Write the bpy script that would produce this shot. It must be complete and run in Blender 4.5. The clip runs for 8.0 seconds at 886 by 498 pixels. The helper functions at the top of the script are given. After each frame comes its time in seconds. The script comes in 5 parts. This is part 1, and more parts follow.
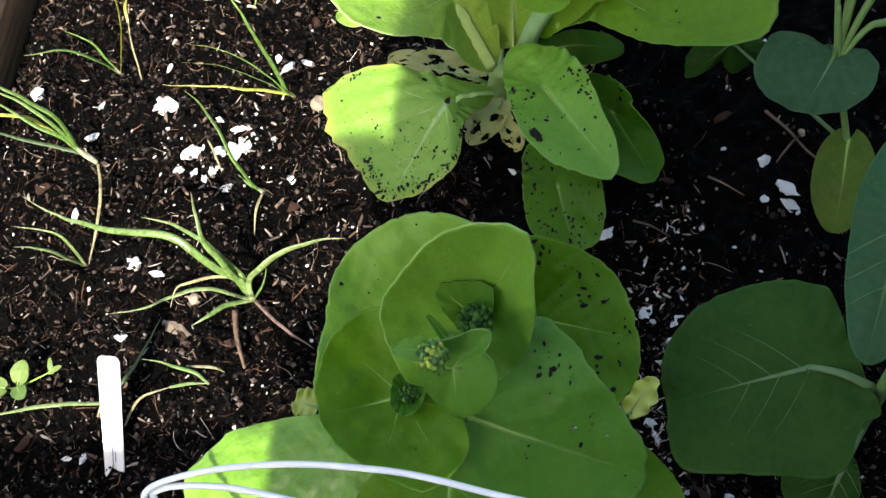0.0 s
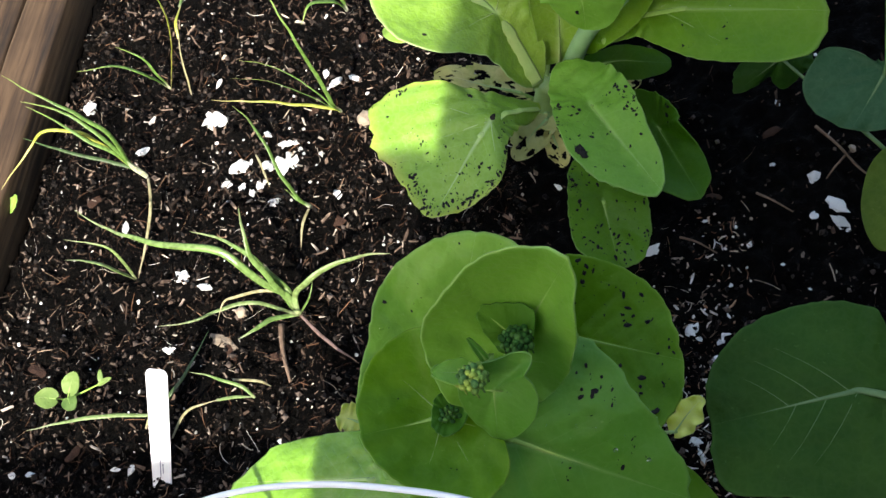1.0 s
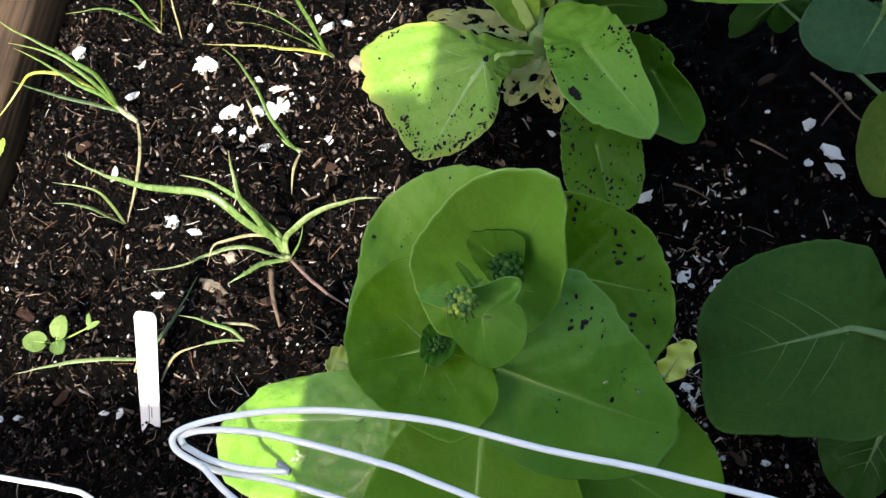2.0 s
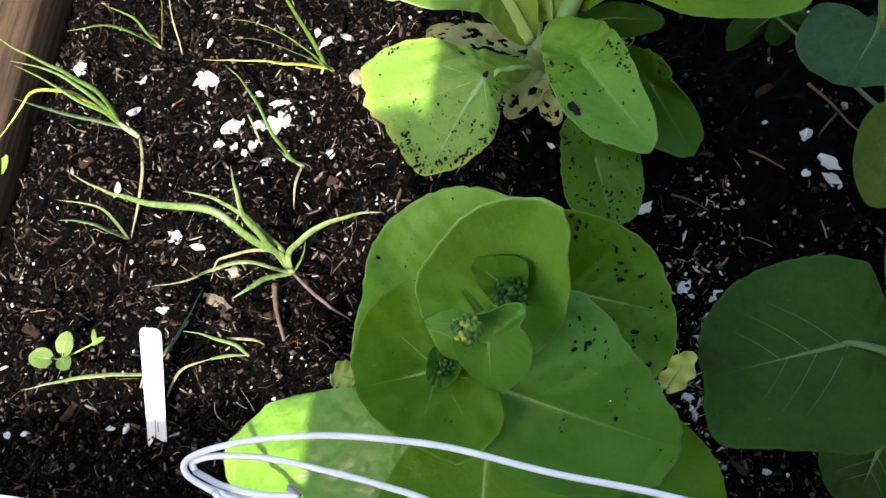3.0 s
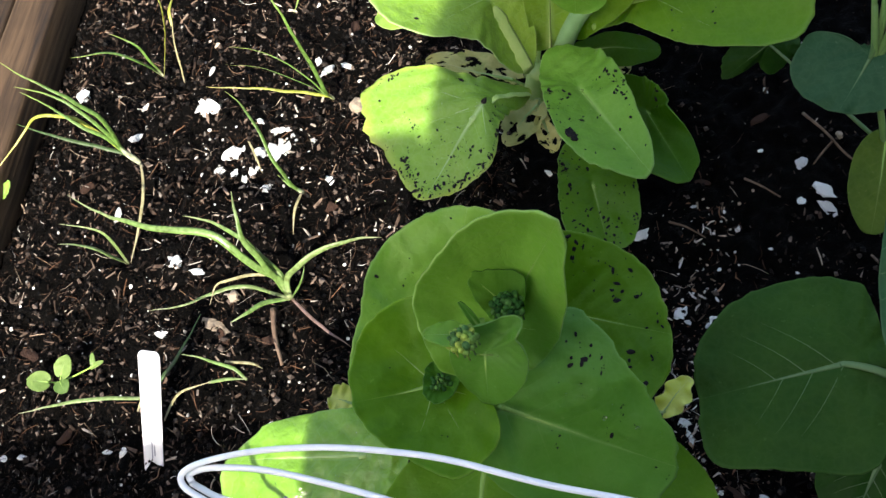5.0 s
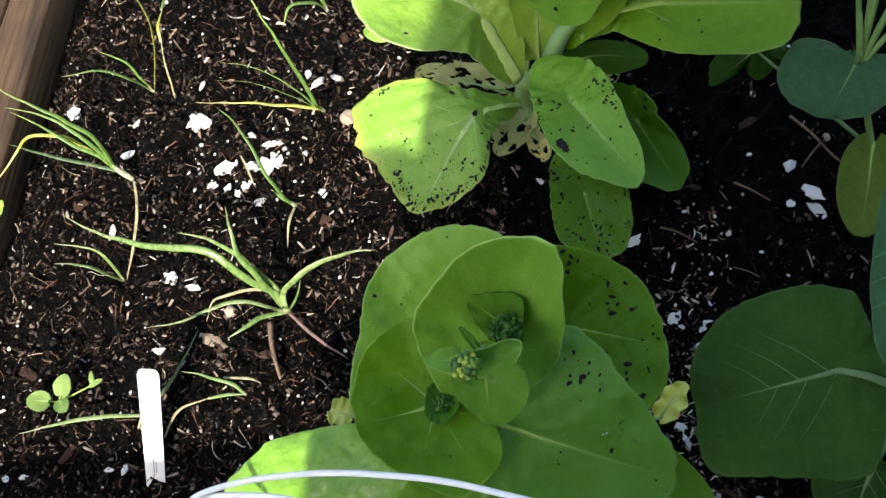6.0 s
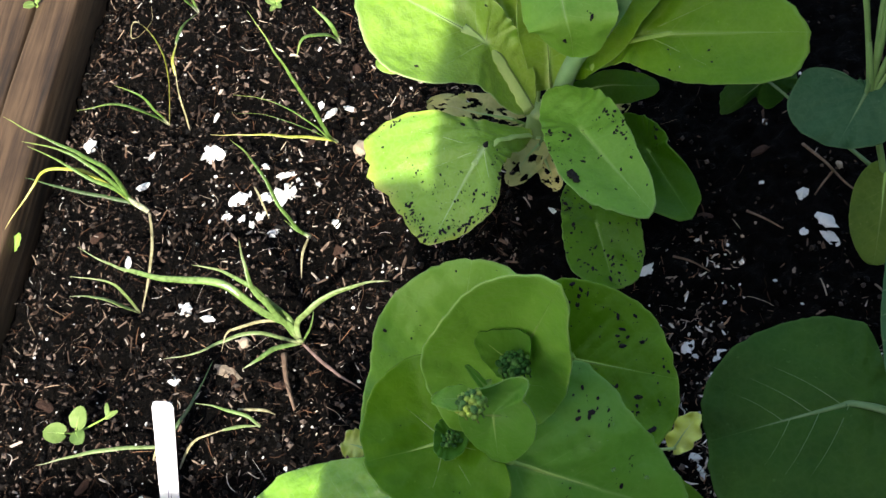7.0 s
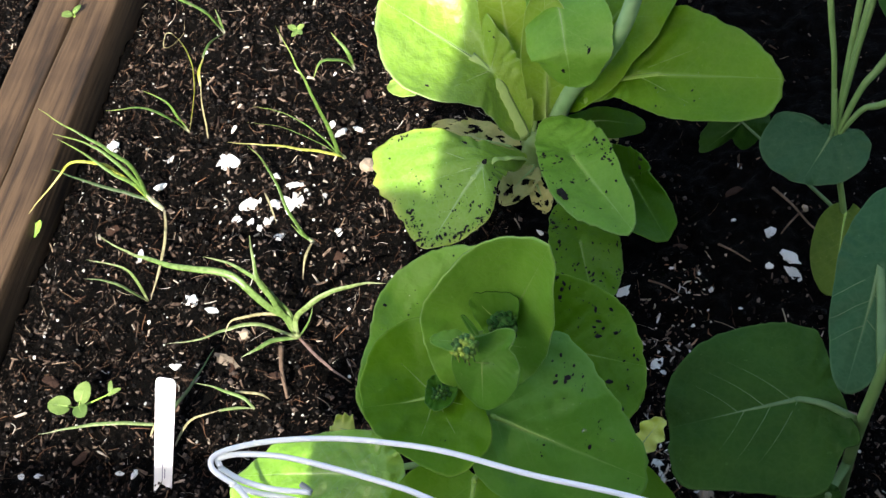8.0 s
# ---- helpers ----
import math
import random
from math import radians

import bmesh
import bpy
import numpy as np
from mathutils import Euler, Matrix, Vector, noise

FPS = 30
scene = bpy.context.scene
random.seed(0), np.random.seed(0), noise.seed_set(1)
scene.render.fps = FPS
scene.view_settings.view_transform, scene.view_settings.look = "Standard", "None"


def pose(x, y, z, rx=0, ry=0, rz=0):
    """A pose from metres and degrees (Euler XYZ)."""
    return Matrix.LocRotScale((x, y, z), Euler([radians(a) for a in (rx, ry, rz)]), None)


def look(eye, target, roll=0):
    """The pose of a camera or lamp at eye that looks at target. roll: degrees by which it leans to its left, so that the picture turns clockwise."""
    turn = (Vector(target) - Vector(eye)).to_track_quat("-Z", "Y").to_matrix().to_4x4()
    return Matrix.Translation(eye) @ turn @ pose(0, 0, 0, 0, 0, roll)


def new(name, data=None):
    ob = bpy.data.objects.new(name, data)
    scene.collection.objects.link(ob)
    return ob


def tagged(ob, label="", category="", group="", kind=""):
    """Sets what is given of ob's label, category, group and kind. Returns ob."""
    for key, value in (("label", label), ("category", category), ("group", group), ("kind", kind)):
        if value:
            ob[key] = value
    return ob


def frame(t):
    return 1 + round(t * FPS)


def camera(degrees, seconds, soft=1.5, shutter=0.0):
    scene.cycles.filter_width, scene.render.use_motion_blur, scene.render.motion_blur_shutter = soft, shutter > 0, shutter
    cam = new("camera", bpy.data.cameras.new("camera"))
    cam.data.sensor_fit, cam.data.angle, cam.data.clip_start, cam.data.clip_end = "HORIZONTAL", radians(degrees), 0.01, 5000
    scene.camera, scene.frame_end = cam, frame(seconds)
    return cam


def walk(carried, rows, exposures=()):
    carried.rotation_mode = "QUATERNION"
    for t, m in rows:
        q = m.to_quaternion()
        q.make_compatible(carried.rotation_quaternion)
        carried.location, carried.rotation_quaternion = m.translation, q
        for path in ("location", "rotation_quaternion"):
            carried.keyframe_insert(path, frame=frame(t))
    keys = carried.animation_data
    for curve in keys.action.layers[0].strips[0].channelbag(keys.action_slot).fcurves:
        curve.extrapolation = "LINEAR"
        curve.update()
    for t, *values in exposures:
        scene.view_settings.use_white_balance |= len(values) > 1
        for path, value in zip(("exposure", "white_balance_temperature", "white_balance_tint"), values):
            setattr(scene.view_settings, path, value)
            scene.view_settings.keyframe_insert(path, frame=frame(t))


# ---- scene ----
cam = camera(43.0, 8.0)
PATH = [
    (0, (0.1363, -0.2839, 0.7130), (0.0442, -0.0151, 0.0733), -21.98),
    (0.5, (0.1390, -0.2788, 0.7148), (0.0264, -0.0030, 0.0813), -25.52),
    (1, (0.1403, -0.2788, 0.7152), (0.0178, -0.0057, 0.0825), -26.48),
    (1.2, (0.1390, -0.2944, 0.7024), (0.0240, -0.0341, 0.0629), -25.57),
    (2.3, (0.1402, -0.2908, 0.7048), (0.0188, -0.0373, 0.0637), -27.39),
    (2.5, (0.1401, -0.2809, 0.7114), (0.0205, -0.0337, 0.0675), -27.90),
    (3, (0.1390, -0.2843, 0.7143), (0.0202, -0.0304, 0.0729), -27.49),
    (3.5, (0.1358, -0.2856, 0.7174), (0.0149, -0.0302, 0.0770), -27.38),
    (4, (0.1374, -0.2843, 0.7183), (0.0175, -0.0251, 0.0792), -27.47),
    (4.5, (0.1395, -0.2809, 0.7192), (0.0208, -0.0177, 0.0816), -26.83),
    (4.7, (0.1401, -0.2913, 0.7143), (0.0218, -0.0170, 0.0812), -25.55),
    (5.8, (0.1369, -0.2990, 0.7189), (0.0274, -0.0183, 0.0871), -24.65),
    (6, (0.1378, -0.2859, 0.7258), (0.0281, -0.0135, 0.0904), -25.74),
    (6.5, (0.1402, -0.2807, 0.7292), (0.0277, -0.0046, 0.0959), -26.51),
    (7, (0.1443, -0.2805, 0.7290), (0.0233, 0.0040, 0.1009), -27.15),
    (7.5, (0.1429, -0.2888, 0.7356), (0.0171, 0.0021, 0.1115), -25.53),
    (7.8, (0.1382, -0.3318, 0.7459), (0.0212, -0.0097, 0.1355), -22.08),
    (8, (0.1405, -0.3509, 0.7659), (0.0355, -0.0237, 0.1560), -18.21),
]
walk(cam, [(t, look(eye, target, roll)) for t, eye, target, roll in PATH])

# ---- world, sun, exposure ----
SUN_HEADING, SUN_HEIGHT = 12.0, 43.0          # degrees: the light travels towards +y, turned to +x; height over the horizon
scene.view_settings.exposure = 1.53
scene.view_settings.use_white_balance = True
scene.view_settings.white_balance_temperature, scene.view_settings.white_balance_tint = 6850, 10
world = bpy.data.worlds.new("sky")
scene.world = world
world.use_nodes = True
wn = world.node_tree
sky = wn.nodes.new("ShaderNodeTexSky")
sky.sky_type, sky.sun_disc = "NISHITA", False
sky.sun_elevation, sky.sun_rotation = radians(SUN_HEIGHT), radians(180 + SUN_HEADING)
sky.air_density, sky.dust_density, sky.ozone_density = 1.0, 4.0, 0.8
wn.links.new(sky.outputs[0], wn.nodes["Background"].inputs[0])
wn.nodes["Background"].inputs[1].default_value = 0.15
sun = new("sun", bpy.data.lights.new("sun", "SUN"))
sun.data.energy, sun.data.angle, sun.data.color = 4.4, radians(0.55), (1.0, 0.975, 0.94)
ch, sh = math.cos(radians(SUN_HEIGHT)), math.sin(radians(SUN_HEIGHT))
way = Vector((math.sin(radians(SUN_HEADING)) * ch, math.cos(radians(SUN_HEADING)) * ch, -sh))
sun.matrix_world = look(Vector((0, 0, 0)) - way * 6, (0, 0, 0))


# ---- materials ----
def material(name, rough=0.6, spec=0.5):
    m = bpy.data.materials.new(name)
    m.use_nodes = True
    nt = m.node_tree
    b = nt.nodes["Principled BSDF"]
    b.inputs["Roughness"].default_value = rough
    b.inputs["Specular IOR Level"].default_value = spec
    return m, nt, b


def node(nt, kind, **values):
    n = nt.nodes.new(kind)
    for key, value in values.items():
        n.inputs[key.replace("_", " ")].default_value = value
    return n


def ramp(nt, source, stops):
    r = nt.nodes.new("ShaderNodeValToRGB")
    while len(r.color_ramp.elements) < len(stops):
        r.color_ramp.elements.new(0.5)
    for e, (at, col) in zip(r.color_ramp.elements, stops):
        e.position, e.color = at, (*col, 1)
    nt.links.new(source, r.inputs[0])
    return r


def mathn(nt, op, a, b=None, c=None):
    n = nt.nodes.new("ShaderNodeMath")
    n.operation = op
    for i, v in enumerate((a, b, c)):
        if v is None:
            continue
        if isinstance(v, (int, float)):
            n.inputs[i].default_value = v
        else:
            nt.links.new(v, n.inputs[i])
    return n.outputs[0]


def mix(nt, fac, a, b):
    n = nt.nodes.new("ShaderNodeMix")
    n.data_type = "RGBA"
    for slot, v in ((0, fac), (6, a), (7, b)):
        if isinstance(v, tuple):
            n.inputs[slot].default_value = (*v, 1)
        elif isinstance(v, (int, float)):
            n.inputs[slot].default_value = v
        else:
            nt.links.new(v, n.inputs[slot])
    return n.outputs[2]


def noise_tex(nt, scale, detail=4, where="Object", rough=0.55):
    tc = nt.nodes.new("ShaderNodeTexCoord")
    n = node(nt, "ShaderNodeTexNoise", Scale=scale, Detail=detail, Roughness=rough)
    nt.links.new(tc.outputs[where], n.inputs["Vector"])
    return n.outputs["Fac"]


def bump(nt, b, height, strength, distance):
    n = node(nt, "ShaderNodeBump", Strength=strength, Distance=distance)
    nt.links.new(height, n.inputs["Height"])
    nt.links.new(n.outputs[0], b.inputs["Normal"])
    return n


def leaf_material(name, dark, light, vein, glow, rough=0.42, through_share=0.36, veins=6.0, blotch=None, vein_share=0.26, mid_share=0.6, sheen=0.4, rim_start=0.965, rim_share=0.22, rim_colour=None):
    """A leaf blade: mottled green, paler veins that follow the blade's own u and v, light passing through it."""
    m, nt, b = material(name, rough, sheen)
    tc = nt.nodes.new("ShaderNodeTexCoord")
    sep = nt.nodes.new("ShaderNodeSeparateXYZ")
    nt.links.new(tc.outputs["UV"], sep.inputs[0])
    u, v = sep.outputs[0], sep.outputs[1]
    side = mathn(nt, "ABSOLUTE", mathn(nt, "MULTIPLY_ADD", v, 2.0, -1.0))
    big, small = noise_tex(nt, 22, 3), noise_tex(nt, 160, 4)
    true = nt.nodes.new("ShaderNodeUVMap")
    true.uv_map = "across"
    tsep = nt.nodes.new("ShaderNodeSeparateXYZ")
    nt.links.new(true.outputs[0], tsep.inputs[0])
    off = mathn(nt, "ABSOLUTE", tsep.outputs[1])
    odd = mathn(nt, "MULTIPLY", mathn(nt, "GREATER_THAN", tsep.outputs[1], 0.0), 0.055)
    along = mathn(nt, "ADD", mathn(nt, "SUBTRACT", mathn(nt, "SUBTRACT", u, mathn(nt, "MULTIPLY", off, 0.85)), odd), mathn(nt, "MULTIPLY_ADD", big, 0.05, -0.025))
    saw = mathn(nt, "PINGPONG", mathn(nt, "MULTIPLY", along, veins), 0.5)
    thin = mathn(nt, "MAXIMUM", mathn(nt, "MULTIPLY_ADD", off, -0.10, 0.045), 0.012)
    line = mathn(nt, "MAXIMUM", mathn(nt, "SUBTRACT", 1.0, mathn(nt, "DIVIDE", saw, thin)), 0.0)
    fade = mathn(nt, "MAXIMUM", mathn(nt, "SUBTRACT", 1.0, mathn(nt, "MULTIPLY", side, 1.1)), 0.0)
    width = mathn(nt, "MAXIMUM", mathn(nt, "MULTIPLY_ADD", u, -0.040, 0.036), 0.002)
    middle = mathn(nt, "MAXIMUM", mathn(nt, "SUBTRACT", 1.0, mathn(nt, "DIVIDE", off, width)), 0.0)
    mask = mathn(nt, "MAXIMUM", mathn(nt, "MULTIPLY", mathn(nt, "MULTIPLY", line, fade), vein_share), mathn(nt, "MULTIPLY", middle, mid_share))
    ground = ramp(nt, mathn(nt, "MULTIPLY_ADD", small, 0.35, mathn(nt, "MULTIPLY", big, 0.65)), [(0.34, dark), (0.66, light)])
    col = ground.outputs[0]
    if blotch:
        patch = ramp(nt, noise_tex(nt, 60, 5), [(0.60, (0, 0, 0)), (0.70, (1, 1, 1))])
        col = mix(nt, mathn(nt, "MULTIPLY", patch.outputs[0], 0.8), col, blotch)
    cells = nt.nodes.new("ShaderNodeTexVoronoi")
    cells.feature = "DISTANCE_TO_EDGE"
    cells.inputs["Scale"].default_value = 210.0
    shift = nt.nodes.new("ShaderNodeVectorMath")
    shift.operation = "MULTIPLY_ADD"
    wander = node(nt, "ShaderNodeTexNoise", Scale=120.0, Detail=2.0)
    nt.links.new(tc.outputs["Object"], wander.inputs["Vector"])
    nt.links.new(wander.outputs["Color"], shift.inputs[0])
    shift.inputs[1].default_value = (0.008, 0.008, 0.008)
    nt.links.new(tc.outputs["Object"], shift.inputs[2])
    nt.links.new(shift.outputs[0], cells.inputs["Vector"])
    net = mathn(nt, "MINIMUM", mathn(nt, "MULTIPLY", cells.outputs["Distance"], 5.0), 1.0)
    col = mix(nt, mathn(nt, "MULTIPLY_ADD", net, -0.07, 0.07), col, vein)
    freckle = ramp(nt, noise_tex(nt, 330, 2), [(0.70, (0, 0, 0)), (0.75, (1, 1, 1))])
    col = mix(nt, mathn(nt, "MULTIPLY", freckle.outputs[0], 0.30), col, vein)
    col = mix(nt, mask, col, vein)
    rim = ramp(nt, side, [(rim_start, (0, 0, 0)), (0.99, (1, 1, 1))])
    col = mix(nt, mathn(nt, "MULTIPLY", rim.outputs[0], mathn(nt, "MULTIPLY", big, 2 * rim_share)), col, rim_colour or vein)
    own = nt.nodes.new("ShaderNodeObjectInfo")
    hsv = nt.nodes.new("ShaderNodeHueSaturation")
    nt.links.new(mathn(nt, "MULTIPLY_ADD", own.outputs["Random"], 0.36, 0.84), hsv.inputs["Value"])
    nt.links.new(mathn(nt, "MULTIPLY_ADD", own.outputs["Random"], -0.02, 0.51), hsv.inputs["Hue"])
    nt.links.new(col, hsv.inputs["Color"])
    col = hsv.outputs[0]
    nt.links.new(col, b.inputs["Base Color"])
    height = mathn(nt, "ADD", mathn(nt, "MULTIPLY", mask, -0.12), mathn(nt, "MULTIPLY_ADD", small, 0.25, mathn(nt, "MULTIPLY", noise_tex(nt, 55, 3), 0.9)))
    height = mathn(nt, "ADD", height, mathn(nt, "MULTIPLY", net, 0.030))
    bump(nt, b, height, 0.7, 0.0036)
    rr = nt.nodes.new("ShaderNodeMapRange")
    rr.inputs[3].default_value, rr.inputs[4].default_value = rough - 0.16, rough + 0.2
    nt.links.new(big, rr.inputs[0])
    nt.links.new(rr.outputs[0], b.inputs["Roughness"])
    tr = nt.nodes.new("ShaderNodeBsdfTranslucent")
    nt.links.new(mix(nt, 0.65, col, glow), tr.inputs[0])
    ms = nt.nodes.new("ShaderNodeMixShader")
    ms.inputs[0].default_value = through_share
    nt.links.new(b.outputs[0], ms.inputs[1])
    nt.links.new(tr.outputs[0], ms.inputs[2])
    nt.links.new(ms.outputs[0], nt.nodes["Material Output"].inputs[0])
    return m


def plain(name, dark, light, scale=40, rough=0.6, spec=0.4, relief=0.3, depth=0.002, detail=5):
    m, nt, b = material(name, rough, spec)
    f = noise_tex(nt, scale, detail)
    nt.links.new(ramp(nt, f, [(0.32, dark), (0.68, light)]).outputs[0], b.inputs["Base Color"])
    bump(nt, b, noise_tex(nt, scale * 4, 4), relief, depth)
    return m


def islands(name, stops, rough=0.75, scale=300, spec=0.05):
    """Many small pieces in one mesh, each of its own colour."""
    m, nt, b = material(name, rough, spec)
    g = nt.nodes.new("ShaderNodeNewGeometry")
    r = ramp(nt, g.outputs["Random Per Island"], stops)
    grain = ramp(nt, noise_tex(nt, scale, 4), [(0.3, (0.5, 0.5, 0.5)), (0.7, (1.2, 1.2, 1.2))])
    mx = nt.nodes.new("ShaderNodeMix")
    mx.data_type, mx.blend_type = "RGBA", "MULTIPLY"
    mx.inputs[0].default_value = 1.0
    nt.links.new(r.outputs[0], mx.inputs[6])
    nt.links.new(grain.outputs[0], mx.inputs[7])
    nt.links.new(mx.outputs[2], b.inputs["Base Color"])
    bump(nt, b, noise_tex(nt, scale * 2, 3), 0.4, 0.001)
    return m


GREEN = leaf_material("mustard_leaf", (0.112, 0.298, 0.024), (0.168, 0.380, 0.046), (0.34, 0.54, 0.16), (0.25, 0.56, 0.03), 0.40, sheen=0.34)
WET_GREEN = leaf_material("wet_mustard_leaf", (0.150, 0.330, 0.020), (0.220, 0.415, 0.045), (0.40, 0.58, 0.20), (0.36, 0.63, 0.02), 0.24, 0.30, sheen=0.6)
# next four: mustard green darkened, the shade put into the leaf colour
SHADED_LOW_GREEN = leaf_material("shaded_low_mustard_leaf", (0.082, 0.225, 0.004), (0.128, 0.295, 0.008), (0.28, 0.46, 0.07), (0.30, 0.60, 0.006), 0.48, sheen=0.24)
DEEP_SHADE_GREEN = leaf_material("deep_shade_mustard_leaf", (0.066, 0.190, 0.002), (0.110, 0.262, 0.005), (0.26, 0.44, 0.06), (0.28, 0.58, 0.004), 0.46, sheen=0.24)
DARK_SHADE_GREEN = leaf_material("dark_shade_mustard_leaf", (0.044, 0.138, 0.002), (0.074, 0.190, 0.004), (0.20, 0.36, 0.05), (0.18, 0.44, 0.003), 0.46, sheen=0.24)
SHADE_GREEN = leaf_material("shade_mustard_leaf", (0.088, 0.225, 0.004), (0.140, 0.300, 0.010), (0.30, 0.48, 0.12), (0.28, 0.56, 0.01), 0.44, sheen=0.28)
OLIVE = leaf_material("olive_leaf", (0.045, 0.095, 0.008), (0.080, 0.140, 0.014), (0.18, 0.25, 0.06), (0.14, 0.26, 0.01), 0.55, 0.2, sheen=0.15)
# paler mustard green, sunlight put into the colour of the lit leaves
SUNLIT_GREEN = leaf_material("sunlit_mustard_leaf", (0.21, 0.38, 0.030), (0.30, 0.47, 0.070), (0.54, 0.69, 0.36), (0.42, 0.66, 0.04), 0.36, 0.28, sheen=0.40)
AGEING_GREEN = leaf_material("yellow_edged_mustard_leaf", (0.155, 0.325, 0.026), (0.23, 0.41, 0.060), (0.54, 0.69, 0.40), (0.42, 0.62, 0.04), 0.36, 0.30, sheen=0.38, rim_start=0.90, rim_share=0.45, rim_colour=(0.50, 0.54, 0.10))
WITHERED = leaf_material("withered_leaf", (0.46, 0.45, 0.12), (0.68, 0.64, 0.28), (0.70, 0.66, 0.42), (0.7, 0.65, 0.25), 0.6, 0.3, 5, (0.26, 0.36, 0.05))
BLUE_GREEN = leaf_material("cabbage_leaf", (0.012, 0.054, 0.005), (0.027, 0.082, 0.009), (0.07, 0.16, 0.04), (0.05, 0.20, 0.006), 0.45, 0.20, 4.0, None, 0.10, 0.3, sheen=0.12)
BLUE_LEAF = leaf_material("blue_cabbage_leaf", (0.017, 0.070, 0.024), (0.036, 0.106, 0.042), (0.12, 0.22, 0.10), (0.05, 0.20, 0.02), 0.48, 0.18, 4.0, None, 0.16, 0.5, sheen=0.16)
YELLOW_BIT = leaf_material("yellow_leaf", (0.72, 0.78, 0.10), (0.85, 0.86, 0.28), (0.8, 0.8, 0.5), (0.85, 0.9, 0.15), 0.5, 0.3)
RIB = plain("pale_midrib", (0.30, 0.46, 0.12), (0.42, 0.56, 0.21), 60, 0.4, 0.45, 0.2)
STALK_PALE = plain("pale_flower_stem", (0.20, 0.38, 0.16), (0.27, 0.45, 0.22), 50, 0.45, 0.4, 0.2)
RIB_GREEN = plain("green_midrib", (0.22, 0.40, 0.06), (0.30, 0.47, 0.10), 60, 0.45, 0.4, 0.2)
RIB_BLUE = plain("cabbage_midrib", (0.075, 0.155, 0.045), (0.125, 0.215, 0.075), 60, 0.45, 0.4, 0.2)
STALK = plain("cabbage_stalk", (0.12, 0.225, 0.060), (0.18, 0.30, 0.095), 50, 0.5, 0.35, 0.2)
SHADED_BUD_LEAF = leaf_material("shaded_bud_leaf", (0.050, 0.165, 0.008), (0.080, 0.215, 0.016), (0.10, 0.24, 0.04), (0.12, 0.34, 0.01), 0.5, 0.25, sheen=0.2, rim_share=0.05)
BUD = islands("flower_buds", [(0.0, (0.07, 0.17, 0.05)), (0.5, (0.16, 0.30, 0.06)), (1.0, (0.36, 0.46, 0.08))], 0.5, 400)
# bud colours darkened for the heads that sit in shaded hollows
BUD_SHADED = islands("shaded_flower_buds", [(0.0, (0.025, 0.085, 0.02)), (0.6, (0.05, 0.15, 0.03)), (1.0, (0.10, 0.22, 0.05))], 0.5, 400)
SPECK = plain("wet_soil_crumb", (0.003, 0.0025, 0.002), (0.012, 0.009, 0.007), 300, 0.8, 0.3, 0.5, 0.0006)

WATER, nt, b = material("water_drop", 0.03, 0.5)
b.inputs["Transmission Weight"].default_value, b.inputs["IOR"].default_value = 1.0, 1.33
b.inputs["Base Color"].default_value = (1, 1, 1, 1)


def blade_material(name, foot, middle, end, rough=0.4):
    """A grass-like blade that changes colour from foot to tip."""
    m, nt, b = material(name, rough, 0.45)
    tc = nt.nodes.new("ShaderNodeTexCoord")
    sep = nt.nodes.new("ShaderNodeSeparateXYZ")
    nt.links.new(tc.outputs["UV"], sep.inputs[0])
    f = mathn(nt, "ADD", sep.outputs[0], mathn(nt, "MULTIPLY_ADD", noise_tex(nt, 60, 3), 0.3, -0.15))
    r = ramp(nt, f, [(0.0, foot), (0.14, middle), (0.7, middle), (1.0, end)])
    spots = ramp(nt, noise_tex(nt, 320, 4), [(0.35, (0.62, 0.58, 0.5)), (0.6, (1.1, 1.1, 1.1))])
    mx = nt.nodes.new("ShaderNodeMix")
    mx.data_type, mx.blend_type = "RGBA", "MULTIPLY"
    mx.inputs[0].default_value = 1.0
    nt.links.new(r.outputs[0], mx.inputs[6])
    nt.links.new(spots.outputs[0], mx.inputs[7])
    nt.links.new(mx.outputs[2], b.inputs["Base Color"])
    bump(nt, b, noise_tex(nt, 500, 2), 0.4, 0.0008)
    tr = nt.nodes.new("ShaderNodeBsdfTranslucent")
    nt.links.new(r.outputs[0], tr.inputs[0])
    ms = nt.nodes.new("ShaderNodeMixShader")
    ms.inputs[0].default_value = 0.25
    nt.links.new(b.outputs[0], ms.inputs[1])
    nt.links.new(tr.outputs[0], ms.inputs[2])
    nt.links.new(ms.outputs[0], nt.nodes["Material Output"].inputs[0])
    return m


BLADE = blade_material("onion_blade", (0.58, 0.58, 0.42), (0.125, 0.235, 0.050), (0.28, 0.36, 0.09))
NECK = blade_material("onion_neck", (0.60, 0.58, 0.48), (0.50, 0.54, 0.36), (0.22, 0.34, 0.10))
BLADE_YELLOW = blade_material("yellowing_blade", (0.45, 0.45, 0.16), (0.42, 0.46, 0.07), (0.62, 0.55, 0.22))
GRASS = blade_material("grass_blade", (0.28, 0.33, 0.16), (0.145, 0.245, 0.066), (0.30, 0.36, 0.18), 0.3)
PALE_GRASS = blade_material("pale_grass_blade", (0.26, 0.30, 0.16), (0.20, 0.29, 0.10), (0.36, 0.40, 0.24))
BROWN_BLADE = blade_material("brown_stalk", (0.20, 0.13, 0.10), (0.22, 0.14, 0.12), (0.30, 0.20, 0.14), 0.6)
SPROUT = leaf_material("weed_leaf", (0.085, 0.155, 0.030), (0.15, 0.235, 0.055), (0.24, 0.31, 0.13), (0.20, 0.34, 0.04), 0.5, 0.25)
STRAW = blade_material("dry_blade", (0.30, 0.26, 0.17), (0.38, 0.35, 0.19), (0.46, 0.40, 0.26), 0.6)
